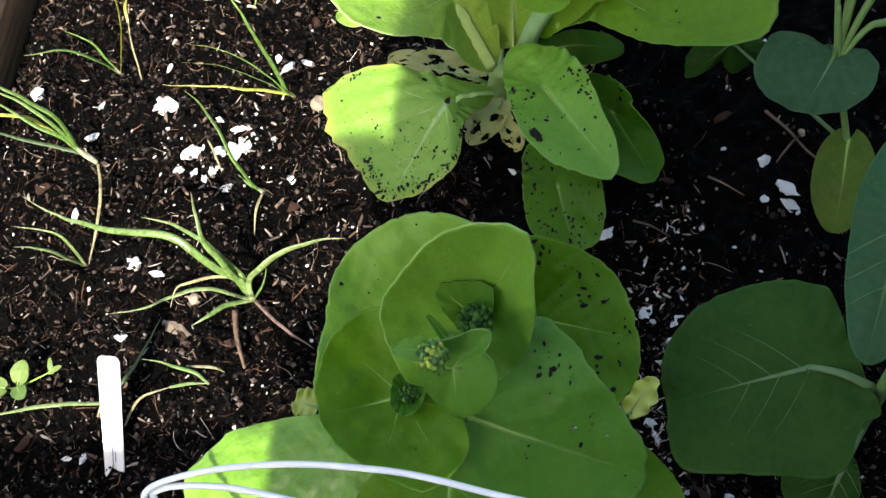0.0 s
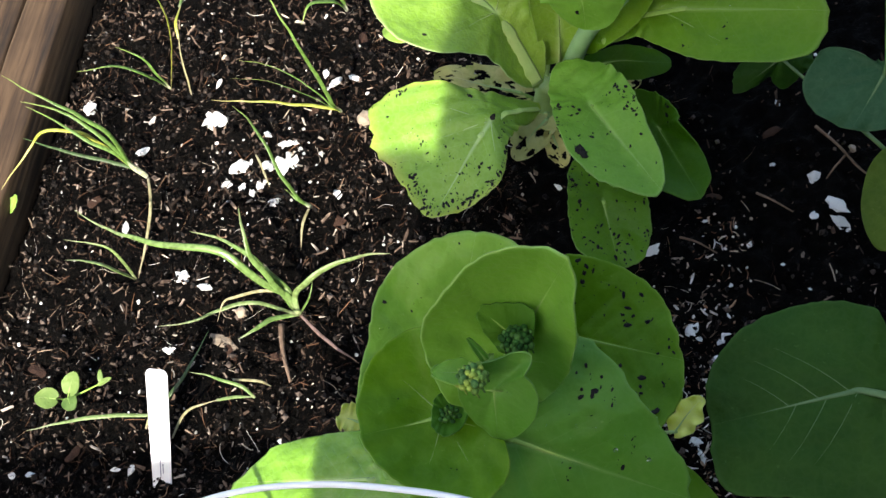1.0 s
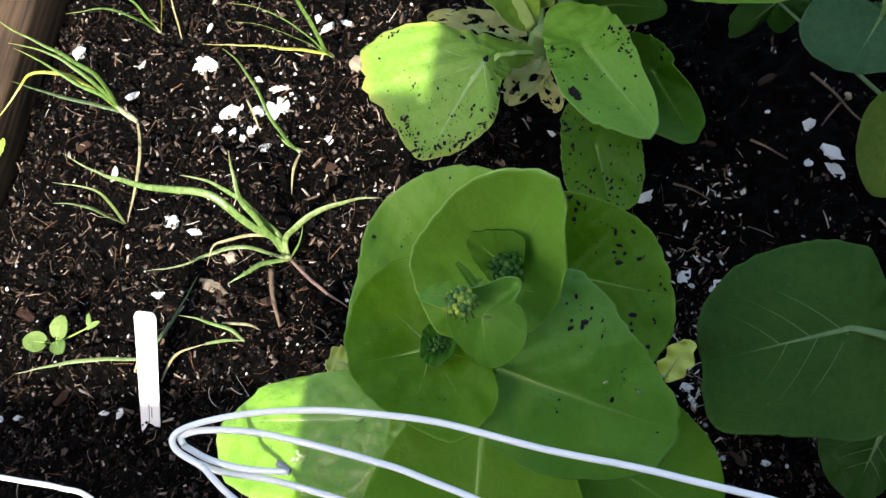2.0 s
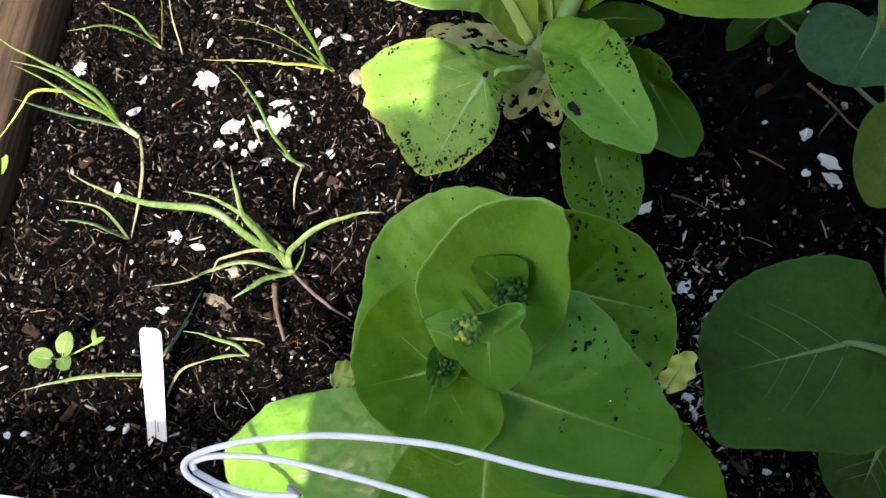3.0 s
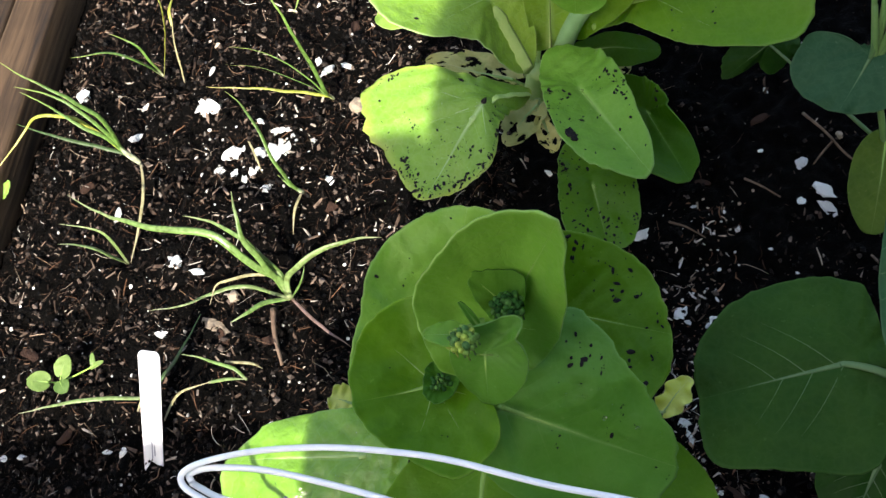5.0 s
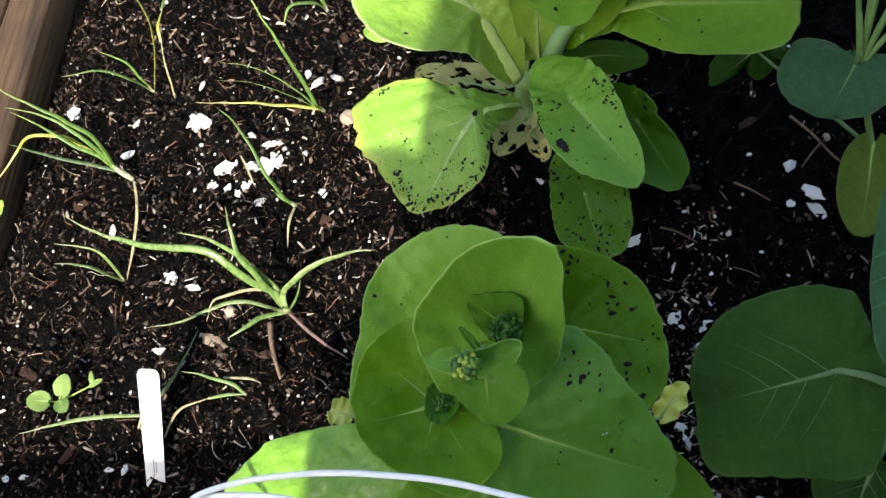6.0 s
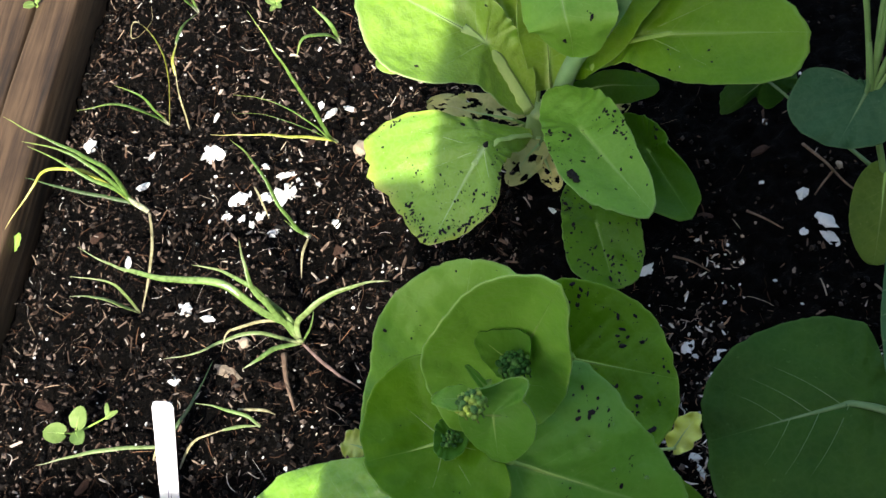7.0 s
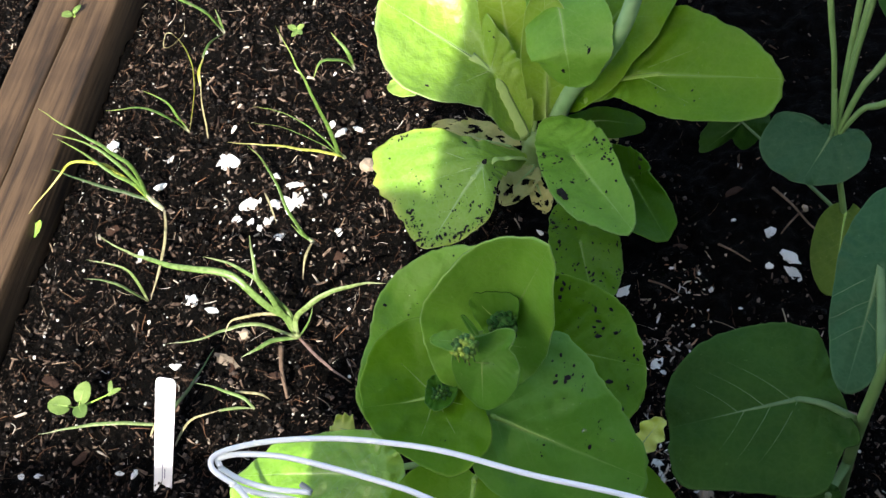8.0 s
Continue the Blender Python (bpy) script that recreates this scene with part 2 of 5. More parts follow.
DARK_BLADE = blade_material("dark_blade", (0.10, 0.13, 0.05), (0.055, 0.105, 0.032), (0.10, 0.17, 0.06))

# soil: nearly black, moist, with brown crumbs
SOIL, nt, b = material("moist_soil", 0.85, 0.04)
grain = noise_tex(nt, 190, 8, rough=0.7)
patchy = noise_tex(nt, 14, 4)
fac = mathn(nt, "ADD", mathn(nt, "MULTIPLY", grain, 0.7), mathn(nt, "MULTIPLY", patchy, 0.3))
nt.links.new(ramp(nt, fac, [(0.46, (0.0009, 0.00075, 0.00065)), (0.58, (0.0022, 0.0018, 0.0015)), (0.66, (0.007, 0.005, 0.0038)), (0.73, (0.07, 0.050, 0.038))]).outputs[0], b.inputs["Base Color"])
rr = ramp(nt, noise_tex(nt, 90, 4), [(0.35, (0.5, 0.5, 0.5)), (0.6, (0.95, 0.95, 0.95))])
nt.links.new(rr.outputs[0], b.inputs["Roughness"])
bump(nt, b, noise_tex(nt, 420, 6, rough=0.7), 0.9, 0.0025)

CHIPS = islands("bark_chips", [(0.0, (0.0008, 0.0007, 0.0006)), (0.48, (0.0042, 0.0033, 0.0027)), (0.66, (0.024, 0.017, 0.013)), (0.82, (0.092, 0.062, 0.046)), (0.93, (0.20, 0.145, 0.11)), (1.0, (0.50, 0.43, 0.36))])
LITTER = islands("dry_litter", [(0.0, (0.08, 0.04, 0.025)), (0.30, (0.30, 0.16, 0.09)), (0.60, (0.58, 0.46, 0.35)), (1.0, (0.88, 0.85, 0.80))], 0.6)
CLODS = islands("soil_clods", [(0.0, (0.0012, 0.0010, 0.0009)), (0.55, (0.006, 0.0048, 0.0040)), (0.82, (0.036, 0.027, 0.022)), (1.0, (0.14, 0.105, 0.085))], 0.7, 500, 0.12)
FIBRES = islands("root_fibres", [(0.0, (0.006, 0.004, 0.003)), (0.45, (0.045, 0.024, 0.015)), (0.70, (0.15, 0.078, 0.045)), (0.84, (0.26, 0.17, 0.11)), (0.93, (0.48, 0.40, 0.31)), (1.0, (0.80, 0.75, 0.68))], 0.6)
PERLITE = plain("perlite", (0.68, 0.68, 0.64), (0.88, 0.88, 0.85), 220, 0.8, 0.25, 0.6, 0.0012)
GRIT = islands("perlite_grains", [(0.0, (0.30, 0.28, 0.25)), (0.5, (0.62, 0.60, 0.55)), (1.0, (0.86, 0.85, 0.81))], 0.8)
PEBBLE = plain("pebble", (0.20, 0.15, 0.10), (0.36, 0.29, 0.21), 120, 0.6, 0.4, 0.3, 0.001)
BARK = plain("bark_piece", (0.016, 0.008, 0.005), (0.058, 0.027, 0.015), 200, 0.8, 0.25, 0.6, 0.0015)
TWIG = plain("twig", (0.09, 0.055, 0.035), (0.18, 0.12, 0.08), 120, 0.75, 0.3, 0.5, 0.001)

# white plastic-coated wire and the plant label
WIRE = plain("white_coated_wire", (0.84, 0.86, 0.87), (0.90, 0.92, 0.93), 90, 0.35, 0.5, 0.05, 0.0004)
WIRE_END = plain("cut_wire_end", (0.22, 0.23, 0.24), (0.34, 0.35, 0.36), 300, 0.4, 0.5, 0.2, 0.0005)
LABEL = plain("white_label_plastic", (0.78, 0.79, 0.80), (0.86, 0.87, 0.88), 70, 0.4, 0.5, 0.05, 0.0004)
INK = plain("pencil_marks", (0.16, 0.18, 0.24), (0.26, 0.28, 0.34), 200, 0.7, 0.3, 0.1, 0.0003)


def timber(name, dark, light, crack):
    """Weathered timber, its grain running along the board's own x."""
    m, nt, b = material(name, 0.72, 0.3)
    tc = nt.nodes.new("ShaderNodeTexCoord")
    mp = nt.nodes.new("ShaderNodeMapping")
    mp.inputs["Scale"].default_value = (0.035, 1.0, 1.0)
    nt.links.new(tc.outputs["Object"], mp.inputs[0])
    wave = node(nt, "ShaderNodeTexNoise", Scale=150.0, Detail=6.0, Roughness=0.65)
    nt.links.new(mp.outputs[0], wave.inputs["Vector"])
    broad = noise_tex(nt, 9, 4)
    f = mathn(nt, "ADD", mathn(nt, "MULTIPLY", wave.outputs["Fac"], 0.6), mathn(nt, "MULTIPLY", broad, 0.4))
    nt.links.new(ramp(nt, f, [(0.36, crack), (0.44, dark), (0.55, light), (0.64, dark), (0.74, light)]).outputs[0], b.inputs["Base Color"])
    bump(nt, b, wave.outputs["Fac"], 0.5, 0.002)
    return m


WOOD = timber("weathered_board", (0.028, 0.016, 0.0075), (0.070, 0.043, 0.022), (0.004, 0.003, 0.002))
SCREEN_WOOD = timber("shade_screen_board", (0.14, 0.10, 0.075), (0.27, 0.21, 0.16), (0.05, 0.035, 0.025))
WALL_PAINT = plain("shade_wall_paint", (0.22, 0.21, 0.19), (0.28, 0.27, 0.25), 6, 0.8, 0.3, 0.2)


# ---- building helpers ----
def mesh_object(name, bm, mat, parent=None, label="", smooth=True):
    me = bpy.data.meshes.new(name)
    bm.normal_update()
    if smooth:
        for f in bm.faces:
            f.smooth = True
    bm.to_mesh(me)
    bm.free()
    me.materials.append(mat)
    ob = new(name, me)
    if parent is not None:
        ob.parent = parent
    if label:
        tagged(ob, label)
    return ob


def part(name, bm, mat, parent, label="", smooth=True):
    return mesh_object(name, bm, mat, parent, label, smooth)


def raw_object(name, verts, faces, mat, smooth=False):
    me = bpy.data.meshes.new(name)
    me.from_pydata(verts, [], faces)
    me.materials.append(mat)
    if smooth:
        me.polygons.foreach_set("use_smooth", [True] * len(me.polygons))
    return new(name, me)


def spline(points, count):
    """Points spread evenly along a smooth line through the given ones."""
    pts = [Vector(p) for p in points]
    if len(pts) == 2:
        return [pts[0].lerp(pts[1], i / count) for i in range(count + 1)]
    ext = [pts[0] * 2 - pts[1], *pts, pts[-1] * 2 - pts[-2]]
    out = []
    for i in range(count + 1):
        s = i / count * (len(pts) - 1)
        k = min(int(s), len(pts) - 2)
        t = s - k
        p0, p1, p2, p3 = ext[k:k + 4]
        out.append(0.5 * (2 * p1 + (p2 - p0) * t + (2 * p0 - 5 * p1 + 4 * p2 - p3) * t * t + (3 * p1 - p0 - 3 * p2 + p3) * t ** 3))
    return out


def tube(bm, points, radius, sides=8, flat=1.0, count=None):
    """A round or flattened tube along a smooth line; radius: a function of 0..1. Its uv runs from foot to tip."""
    count = count or 6 * (len(points) - 1)
    line = spline(points, count)
    uv = bm.loops.layers.uv.verify()
    rings = []
    side = None
    for i, p in enumerate(line):
        d = (line[min(i + 1, count)] - line[max(i - 1, 0)]).normalized()
        if side is None:
            side = d.cross(Vector((0, 0, 1)))
            if side.length < 0.2:
                side = d.cross(Vector((0, 1, 0)))
        side = (side - d * side.dot(d)).normalized()
        up = side.cross(d)
        r = max(radius(i / count), 1e-5)
        rings.append([bm.verts.new(p + side * (r * math.cos(a)) + up * (r * flat * math.sin(a))) for a in (2 * math.pi * k / sides for k in range(sides))])
    for i in range(count):
        for k in range(sides):
            f = bm.faces.new((rings[i][k], rings[i][(k + 1) % sides], rings[i + 1][(k + 1) % sides], rings[i + 1][k]))
            for loop, (uu, vv) in zip(f.loops, ((i, k), (i, k + 1), (i + 1, k + 1), (i + 1, k))):
                loop[uv].uv = (uu / count, vv / sides)
    bm.faces.new(rings[0][::-1])
    bm.faces.new(rings[-1])


class Blade:
    """The surface of one leaf: u runs from foot to tip, v from -1 to 1 across it."""

    def __init__(self, base, tip, width, roll=0.0, arch=0.08, cup=0.06, ruffle=0.03, seed=0, p=0.85, q=0.48, droop=0.0, blister=0.0018, waves=3.0, serrate=0.012, lobe=0.10, wobble=None, wing=0.0):
        self.base, self.tip, self.width = Vector(base), Vector(tip), width
        c = self.tip - self.base
        self.length = c.length
        a = c.normalized()
        side = a.cross(Vector((0, 0, 1)))
        side = side.normalized() if side.length > 0.05 else Vector((1, 0, 0))
        turn = Matrix.Rotation(radians(roll), 3, a)
        self.axis, self.side = a, turn @ side
        self.up = self.side.cross(a)
        self.arch, self.cup, self.ruffle, self.seed, self.p, self.q = arch, cup, ruffle, seed, p, q
        self.droop, self.blister, self.waves, self.serrate, self.lobe = droop, blister, waves, serrate, lobe
        self.wobble, self.wing = 0.075 * width if wobble is None else wobble, wing

    def half(self, u):
        u = min(max(u, 0.0), 1.0)
        full = max(math.sin(math.pi * u ** self.p), 0.0) ** self.q
        return 0.5 * self.width * (full ** 3 + (self.wing * (1 - u) ** 0.6) ** 3) ** (1 / 3)

    def breadth(self, u, v):
        return self.half(u)

    def at(self, u, v):
        h = self.half(u)
        k = self.seed * 7.31
        rim = 1 + self.serrate * 2.2 * noise.noise(Vector((u * 4, k, 2 if v > 0 else 5))) + 1.4 * min(self.serrate, 0.022) * noise.noise(Vector((u * self.length * 240, k, 3 if v > 0 else 8)))
        x = v * h * rim
        z = self.arch * self.length * 4 * u * (1 - u) - self.droop * self.length * max(0.0, u - 0.45) ** 2
        z += self.cup * self.width * v * v * (h / (0.5 * self.width))
        z += self.ruffle * self.width * abs(v) ** 2.5 * math.sin(2 * math.pi * self.waves * u + k + (1.7 if v > 0 else 0))
        p = self.base + self.axis * (self.length * (u - self.lobe * abs(v) ** 2 * (1 - u) ** 3)) + self.side * x
        z += self.blister * noise.noise(p * 55 + Vector((k, 0, 0))) + 0.5 * self.blister * noise.noise(p * 120 + Vector((0, k, 0)))
        z += self.wobble * noise.noise(p * 18 + Vector((0, 0, k)))
        bend = 0.02 * self.length * noise.noise(Vector((u * 2.2, k, 9)))
        return p + self.up * z + self.side * bend

    def normal(self, u, v):
        e = 0.02
        a = self.at(min(u + e, 1), v) - self.at(max(u - e, 0), v)
        c = self.at(u, min(v + e, 1)) - self.at(u, max(v - e, -1))
        n = c.cross(a)
        return n.normalized() if n.length > 0 else self.up

    def mesh(self, nu=44, nv=22, thick=0.0007, gone=None):
        bm = bmesh.new()
        uv = bm.loops.layers.uv.verify()
        wide = bm.loops.layers.uv.new("across")
        top, low = {}, {}
        for i in range(nu + 1):
            u = 0.004 + 0.992 * (0.5 - 0.5 * math.cos(math.pi * i / nu))
            for j in range(nv + 1):
                v = math.sin(math.pi * (j / nv - 0.5))
                q, n = self.at(u, v), self.normal(u, v)
                top[i, j] = (bm.verts.new(q), u, v)
                low[i, j] = (bm.verts.new(q - n * thick), u, v)

        def quad(*items):
            f = bm.faces.new([it[0] for it in items])
            for loop, it in zip(f.loops, items):
                loop[uv].uv = (it[1], it[2] * 0.5 + 0.5)
                loop[wide].uv = (it[1], it[2] * self.breadth(it[1], it[2]) / self.length)

        keep = {(i, j) for i in range(nu) for j in range(nv) if gone is None or not gone((top[i, j][1] + top[i + 1, j][1]) / 2, (top[i, j][2] + top[i, j + 1][2]) / 2)}
        for i, j in keep:
            quad(top[i, j], top[i, j + 1], top[i + 1, j + 1], top[i + 1, j])
            quad(low[i, j], low[i + 1, j], low[i + 1, j + 1], low[i, j + 1])
            for (di, dj), (s, e) in (((-1, 0), ((i, j), (i, j + 1))), ((1, 0), ((i + 1, j + 1), (i + 1, j))), ((0, -1), ((i + 1, j), (i, j))), ((0, 1), ((i, j + 1), (i + 1, j + 1)))):
                if (i + di, j + dj) not in keep:
                    quad(top[e], top[s], low[s], low[e])
        for vert in [w for w in bm.verts if not w.link_faces]:
            bm.verts.remove(vert)
        return bm


class Frond(Blade):
    """A leaf along a curved midrib, with its own half widths to either side at even steps from foot to tip."""

    def __init__(self, points, halves, seed=0, roll=0.0, cup=(0.0, 0.0), curl=(0.0, 0.0), ruffle=0.03, waves=3.0, blister=0.0016, serrate=0.02, wobble=0.003, lobe=0.0, round_at=0.72):
        self.points = spline(points, 80)
        self.halves, self.seed, self.cups, self.curls = halves, seed, cup, curl
        self.ruffle, self.waves, self.blister, self.serrate, self.wobble, self.lobe, self.round_at = ruffle, waves, blister, serrate, wobble, lobe, round_at
        self.base, self.tip = Vector(points[0]), Vector(points[-1])
        self.length = sum((b - a).length for a, b in zip(self.points, self.points[1:]))
        self.width = 2 * max(max(h) for h in halves)
        self.roll = radians(roll)

    def half(self, u, v=1.0):
        n = len(self.halves)
        s = min(max(u, 0.0), 1.0) * n
        k = min(int(s), n - 1)
        t = s - k
        t = t * t * (3 - 2 * t)
        side = 1 if v > 0 else 0
        a, b = self.halves[k][side], self.halves[min(k + 1, n - 1)][side]
        h = a + (b - a) * t
        if u > self.round_at:
            h *= max(1 - ((u - self.round_at) / (1 - self.round_at)) ** 2.1, 0.0) ** 0.5
        return h

    def breadth(self, u, v):
        return self.half(u, v)

    def place(self, u):
        s = min(max(u, 0.0), 1.0) * 80
        k = min(int(s), 79)
        return self.points[k].lerp(self.points[k + 1], s - k)

    def at(self, u, v):
        k = self.seed * 7.31
        c = self.place(u)
        d = (self.place(u + 0.06) - self.place(u - 0.06)).normalized()
        side = d.cross(Vector((0.0, -0.42, 0.91)))
        side = (Matrix.Rotation(self.roll, 3, d) @ side).normalized()
        up = side.cross(d)
        h = self.half(u, v)
        j = 1 if v > 0 else 0
        rim = 1 + self.serrate * (2.6 * noise.noise(Vector((u * 5, k, 2 if v > 0 else 5))) + 2.0 * noise.noise(Vector((u * self.length * 300, k, 4 if v > 0 else 7))))
        x = v * h * rim
        w = abs(v)
        z = h * (self.cups[j] * w * w + self.curls[j] * w ** 5)
        z += self.ruffle * self.width * w ** 2.5 * math.sin(2 * math.pi * self.waves * u + k + (1.7 if v > 0 else 0)) * min(h / (0.3 * self.width), 1.0)
        p = c + side * x - d * (self.length * self.lobe * w * w * max(1 - u, 0.0) ** 3)
        z += self.blister * (noise.noise(p * 60 + Vector((k, 0, 0))) + 0.5 * noise.noise(p * 130 + Vector((0, k, 0))))
        z += self.wobble * noise.noise(p * 18 + Vector((0, 0, k)))
        return p + up * z


class Round(Blade):
    """A broad leaf spread round its heart, where the stalk meets it: twenty or so reaches (mm) round the rim from the tip on,
    and how far the rim stands over the heart there (mm). u runs from the heart to the rim, v from -1 to 1 once round, 0 at the tip."""

    def __init__(self, heart, axis, up, reach, rise, seed=0, power=1.5, puff=0.0011, gutter=0.0010, ruffle=0.0014, waves=11, blister=0.0014, serrate=0.015, wobble=0.0030, veins=6.0):
        self.base, self.up = Vector(heart), Vector(up).normalized()
        a = Vector(axis)
        self.axis = (a - self.up * a.dot(self.up)).normalized()
        self.side = self.axis.cross(self.up)
        self.reach, self.rise, self.seed, self.power = [r / 1000 for r in reach], [r / 1000 for r in rise], seed, power
        self.puff, self.gutter, self.ruffle, self.waves, self.blister, self.serrate, self.wobble, self.veins = puff, gutter, ruffle, waves, blister, serrate, wobble, veins
        self.length = self.reach[0]
        self.width = 2 * max(self.reach)
        self.tip = self.at(1.0, 0.0)

    def ring(self, values, v):
        n = len(values)
        s = (v * 0.5) % 1.0 * n
        k, t = int(s) % n, s - int(s)
        p0, p1, p2, p3 = values[k - 1], values[k], values[(k + 1) % n], values[(k + 2) % n]
        return 0.5 * (2 * p1 + (p2 - p0) * t + (2 * p0 - 5 * p1 + 4 * p2 - p3) * t * t + (3 * p1 - p0 - 3 * p2 + p3) * t ** 3)

    def flat(self, u, v):
        """Along the midrib and across it, in metres from the heart."""
        k = self.seed * 7.31
        r = self.ring(self.reach, v)
        c, s = math.cos(math.pi * v), math.sin(math.pi * v)
        edge = u ** 6 * self.serrate * (1.3 * noise.noise(Vector((c * r * 70, s * r * 70, k))) + 1.5 * noise.noise(Vector((c * r * 260, s * r * 260, k + 4))))
        r *= u * (1 + edge)
        return r * c, r * s

    def at(self, u, v):
        k = self.seed * 7.31
        a, b = self.flat(u, v)
        off = abs(b) if a > 0 else math.hypot(a, b)
        z = self.ring(self.rise, v) * u ** self.power
        p = self.base + self.axis * a + self.side * b
        run = ((a - 0.85 * off - (0.055 * self.length if b > 0 else 0.0)) / self.length * self.veins) % 1.0
        z += self.puff * (1 - abs(2 * run - 1)) * min(off / 0.012, 1.0) * (1 - 0.7 * u ** 3)
        z -= self.gutter * math.exp(-(off / 0.0035) ** 2) * (1 - u)
        z += self.ruffle * u ** 4 * math.sin(math.pi * self.waves * v + k + 2 * math.sin(3 * math.pi * v))
        z += self.blister * (noise.noise(p * 75 + Vector((k, 0, 0))) + 0.5 * noise.noise(p * 160 + Vector((0, k, 0))))
        z += self.wobble * u * noise.noise(p * 24 + Vector((0, 0, k)))
        return p + self.up * z

    def spot(self, a, b):
        """The place a metres along the midrib and b across it, a hair over the surface."""
        v = math.atan2(b, a) / math.pi
        u = min(math.hypot(a, b) / self.ring(self.reach, v), 0.97)
        return self.at(u, v) + self.normal(u, v) * 0.00005

    def normal(self, u, v):
        e = 0.02
        u = max(u, 0.05)
        a = self.at(min(u + e, 1), v) - self.at(u - e, v)
        c = self.at(u, v + e) - self.at(u, v - e)
        n = c.cross(a)
        return n.normalized() if n.length > 0 else self.up

    def mesh(self, nu=44, nv=120, thick=0.0007, gone=None):
        bm = bmesh.new()
        uv = bm.loops.layers.uv.verify()
        wide = bm.loops.layers.uv.new("across")
        rows = []
        for i in range(nu + 1):
            u = (i / nu) ** 0.8
            row = []
            for j in range(nv if i else 1):
                v = 2 * j / nv
                q, n = self.at(u, v), self.normal(u, v)
                row.append((bm.verts.new(q), bm.verts.new(q - n * thick), u, self.flat(u, v)))
            rows.append(row if i else row * nv)

        def face(items, side, layer):
            f = bm.faces.new([it[layer] for it in items])
            for loop, it in zip(f.loops, items):
                a, b = it[3]
                off = abs(b) if a > 0 else math.hypot(a, b)
                loop[uv].uv = (max(a / self.length, -0.3), 0.5 + 0.5 * it[2])
                loop[wide].uv = (a / self.length, side * off / self.length)

        for i in range(nu):
            for j in range(nv):
                k = (j + 1) % nv
                if gone is not None and gone(rows[i + 1][j][2], (2 * (j + 0.5) / nv + 1) % 2 - 1):
                    continue
                ring = [rows[i][j], rows[i][k], rows[i + 1][k], rows[i + 1][j]]
                if i == 0:
                    ring = ring[1:]
                side = 1 if j < nv / 2 else -1
                face(ring, side, 0)
                face(ring[::-1], side, 1)
                if i == nu - 1:
                    bm.faces.new((ring[-1][0], ring[-2][0], ring[-2][1], ring[-1][1]))
        for vert in [w for w in bm.verts if not w.link_faces]:
            bm.verts.remove(vert)
        bmesh.ops.recalc_face_normals(bm, faces=bm.faces)
        return bm


def add_leaf(plant, blade, mat, rib_mat, foot=None, rib=0.0022, rib_end=0.75, stalk=0.004, gone=None, label="", side_veins=0, bow=0.0, flat=0.6, rays=(), heel=None):
    """One leaf under a plant: the blade, and under it its midrib with the stalk that carries it."""
    sizes = (44, 120) if isinstance(blade, Round) else None
    ob = part("leaf", blade.mesh(*(sizes or ((60, 46) if gone else (96, 24) if blade.width > 0.045 else (30, 16))), gone=gone), mat, plant, label)
    bm = bmesh.new()
    pts = []
    if foot is not None:
        f = Vector(foot)
        start = blade.at(0.02, 0)
        mid = f.lerp(start, 0.55) + Vector((0, 0, bow))
        pts = [f, mid]
    if heel is not None:
        d = Vector(heel) - blade.base
        v = math.atan2(d.dot(blade.side), d.dot(blade.axis)) / math.pi
        pts = [blade.at(u, v) + blade.up * 0.0010 for u in (0.96, 0.84, 0.72, 0.60, 0.48, 0.36, 0.24)]
    n0 = len(pts)
    steps = 18
    for i in range(steps + 1):
        first = 0.02 if heel is None else 0.16
        u = first + (rib_end - first) * i / steps
        lift = 0.0004 if heel is not None else -rib * flat * 0.2 * (1 - i / steps)
        pts.append(blade.at(u, 0) + blade.normal(u, 0) * lift)
    share = n0 / (len(pts) - 1) if n0 else 0.001

    def radius(s):
        if s < share:
            return stalk + (rib - stalk) * (s / share) ** 1.3
        return rib * (1 - (s - share) / (1 - share)) ** (2.4 if flat < 0.4 else 1.3) + 0.00012

    tube(bm, pts, radius, 8, flat, 3 * (len(pts) - 1))
    for k in range(side_veins):
        for sgn in (-1, 1):
            a0 = (0.02, 0.22, 0.42, 0.58)[k] + (0.05 if sgn > 0 else 0.0)
            reach = (0.46, 0.40, 0.30, 0.22)[k]
            run = [blade.spot(blade.length * (a0 + 0.75 * reach * w + 0.10 * reach * w * w), sgn * blade.length * reach * w * (1 - 0.12 * w)) for w in (0.0, 0.25, 0.5, 0.75, 1.0)]
            tube(bm, run, lambda s: 0.17 * rib * (1 - 0.5 * a0) * (1 - 0.9 * s), 5, 0.7)
    for v in rays:
        run = [blade.at(u, v * (1 + 0.10 * math.sin(3 * u))) for u in (0.04, 0.2, 0.36, 0.5, 0.62)]
        tube(bm, run, lambda s: 0.00042 * (1 - 0.92 * s), 5, 0.6)
    part("midrib", bm, rib_mat, ob)
    return ob


def plant_root(name, place, label, category, group=""):
    e = new(name)
    e.empty_display_size = 0.02
    e.location = place
    bpy.context.view_layer.update()
    return tagged(e, label, category, group)


def settle(root):
    """The parts were built in world metres: take the root's place out of them."""
    for o in root.children:
        o.matrix_parent_inverse = Matrix.Translation(root.location).inverted()


# ---- the bed: soil, boards, ground, the unseen shade casters behind ----
ALONG = Vector((0.163, 0.987, 0)).normalized()           # the way the side boards run
ACROSS = Vector((ALONG.y, -ALONG.x, 0))                  # from the boards into the bed
EDGE = Vector((-0.2955, 0.322, 0))                        # a point of the inner arris


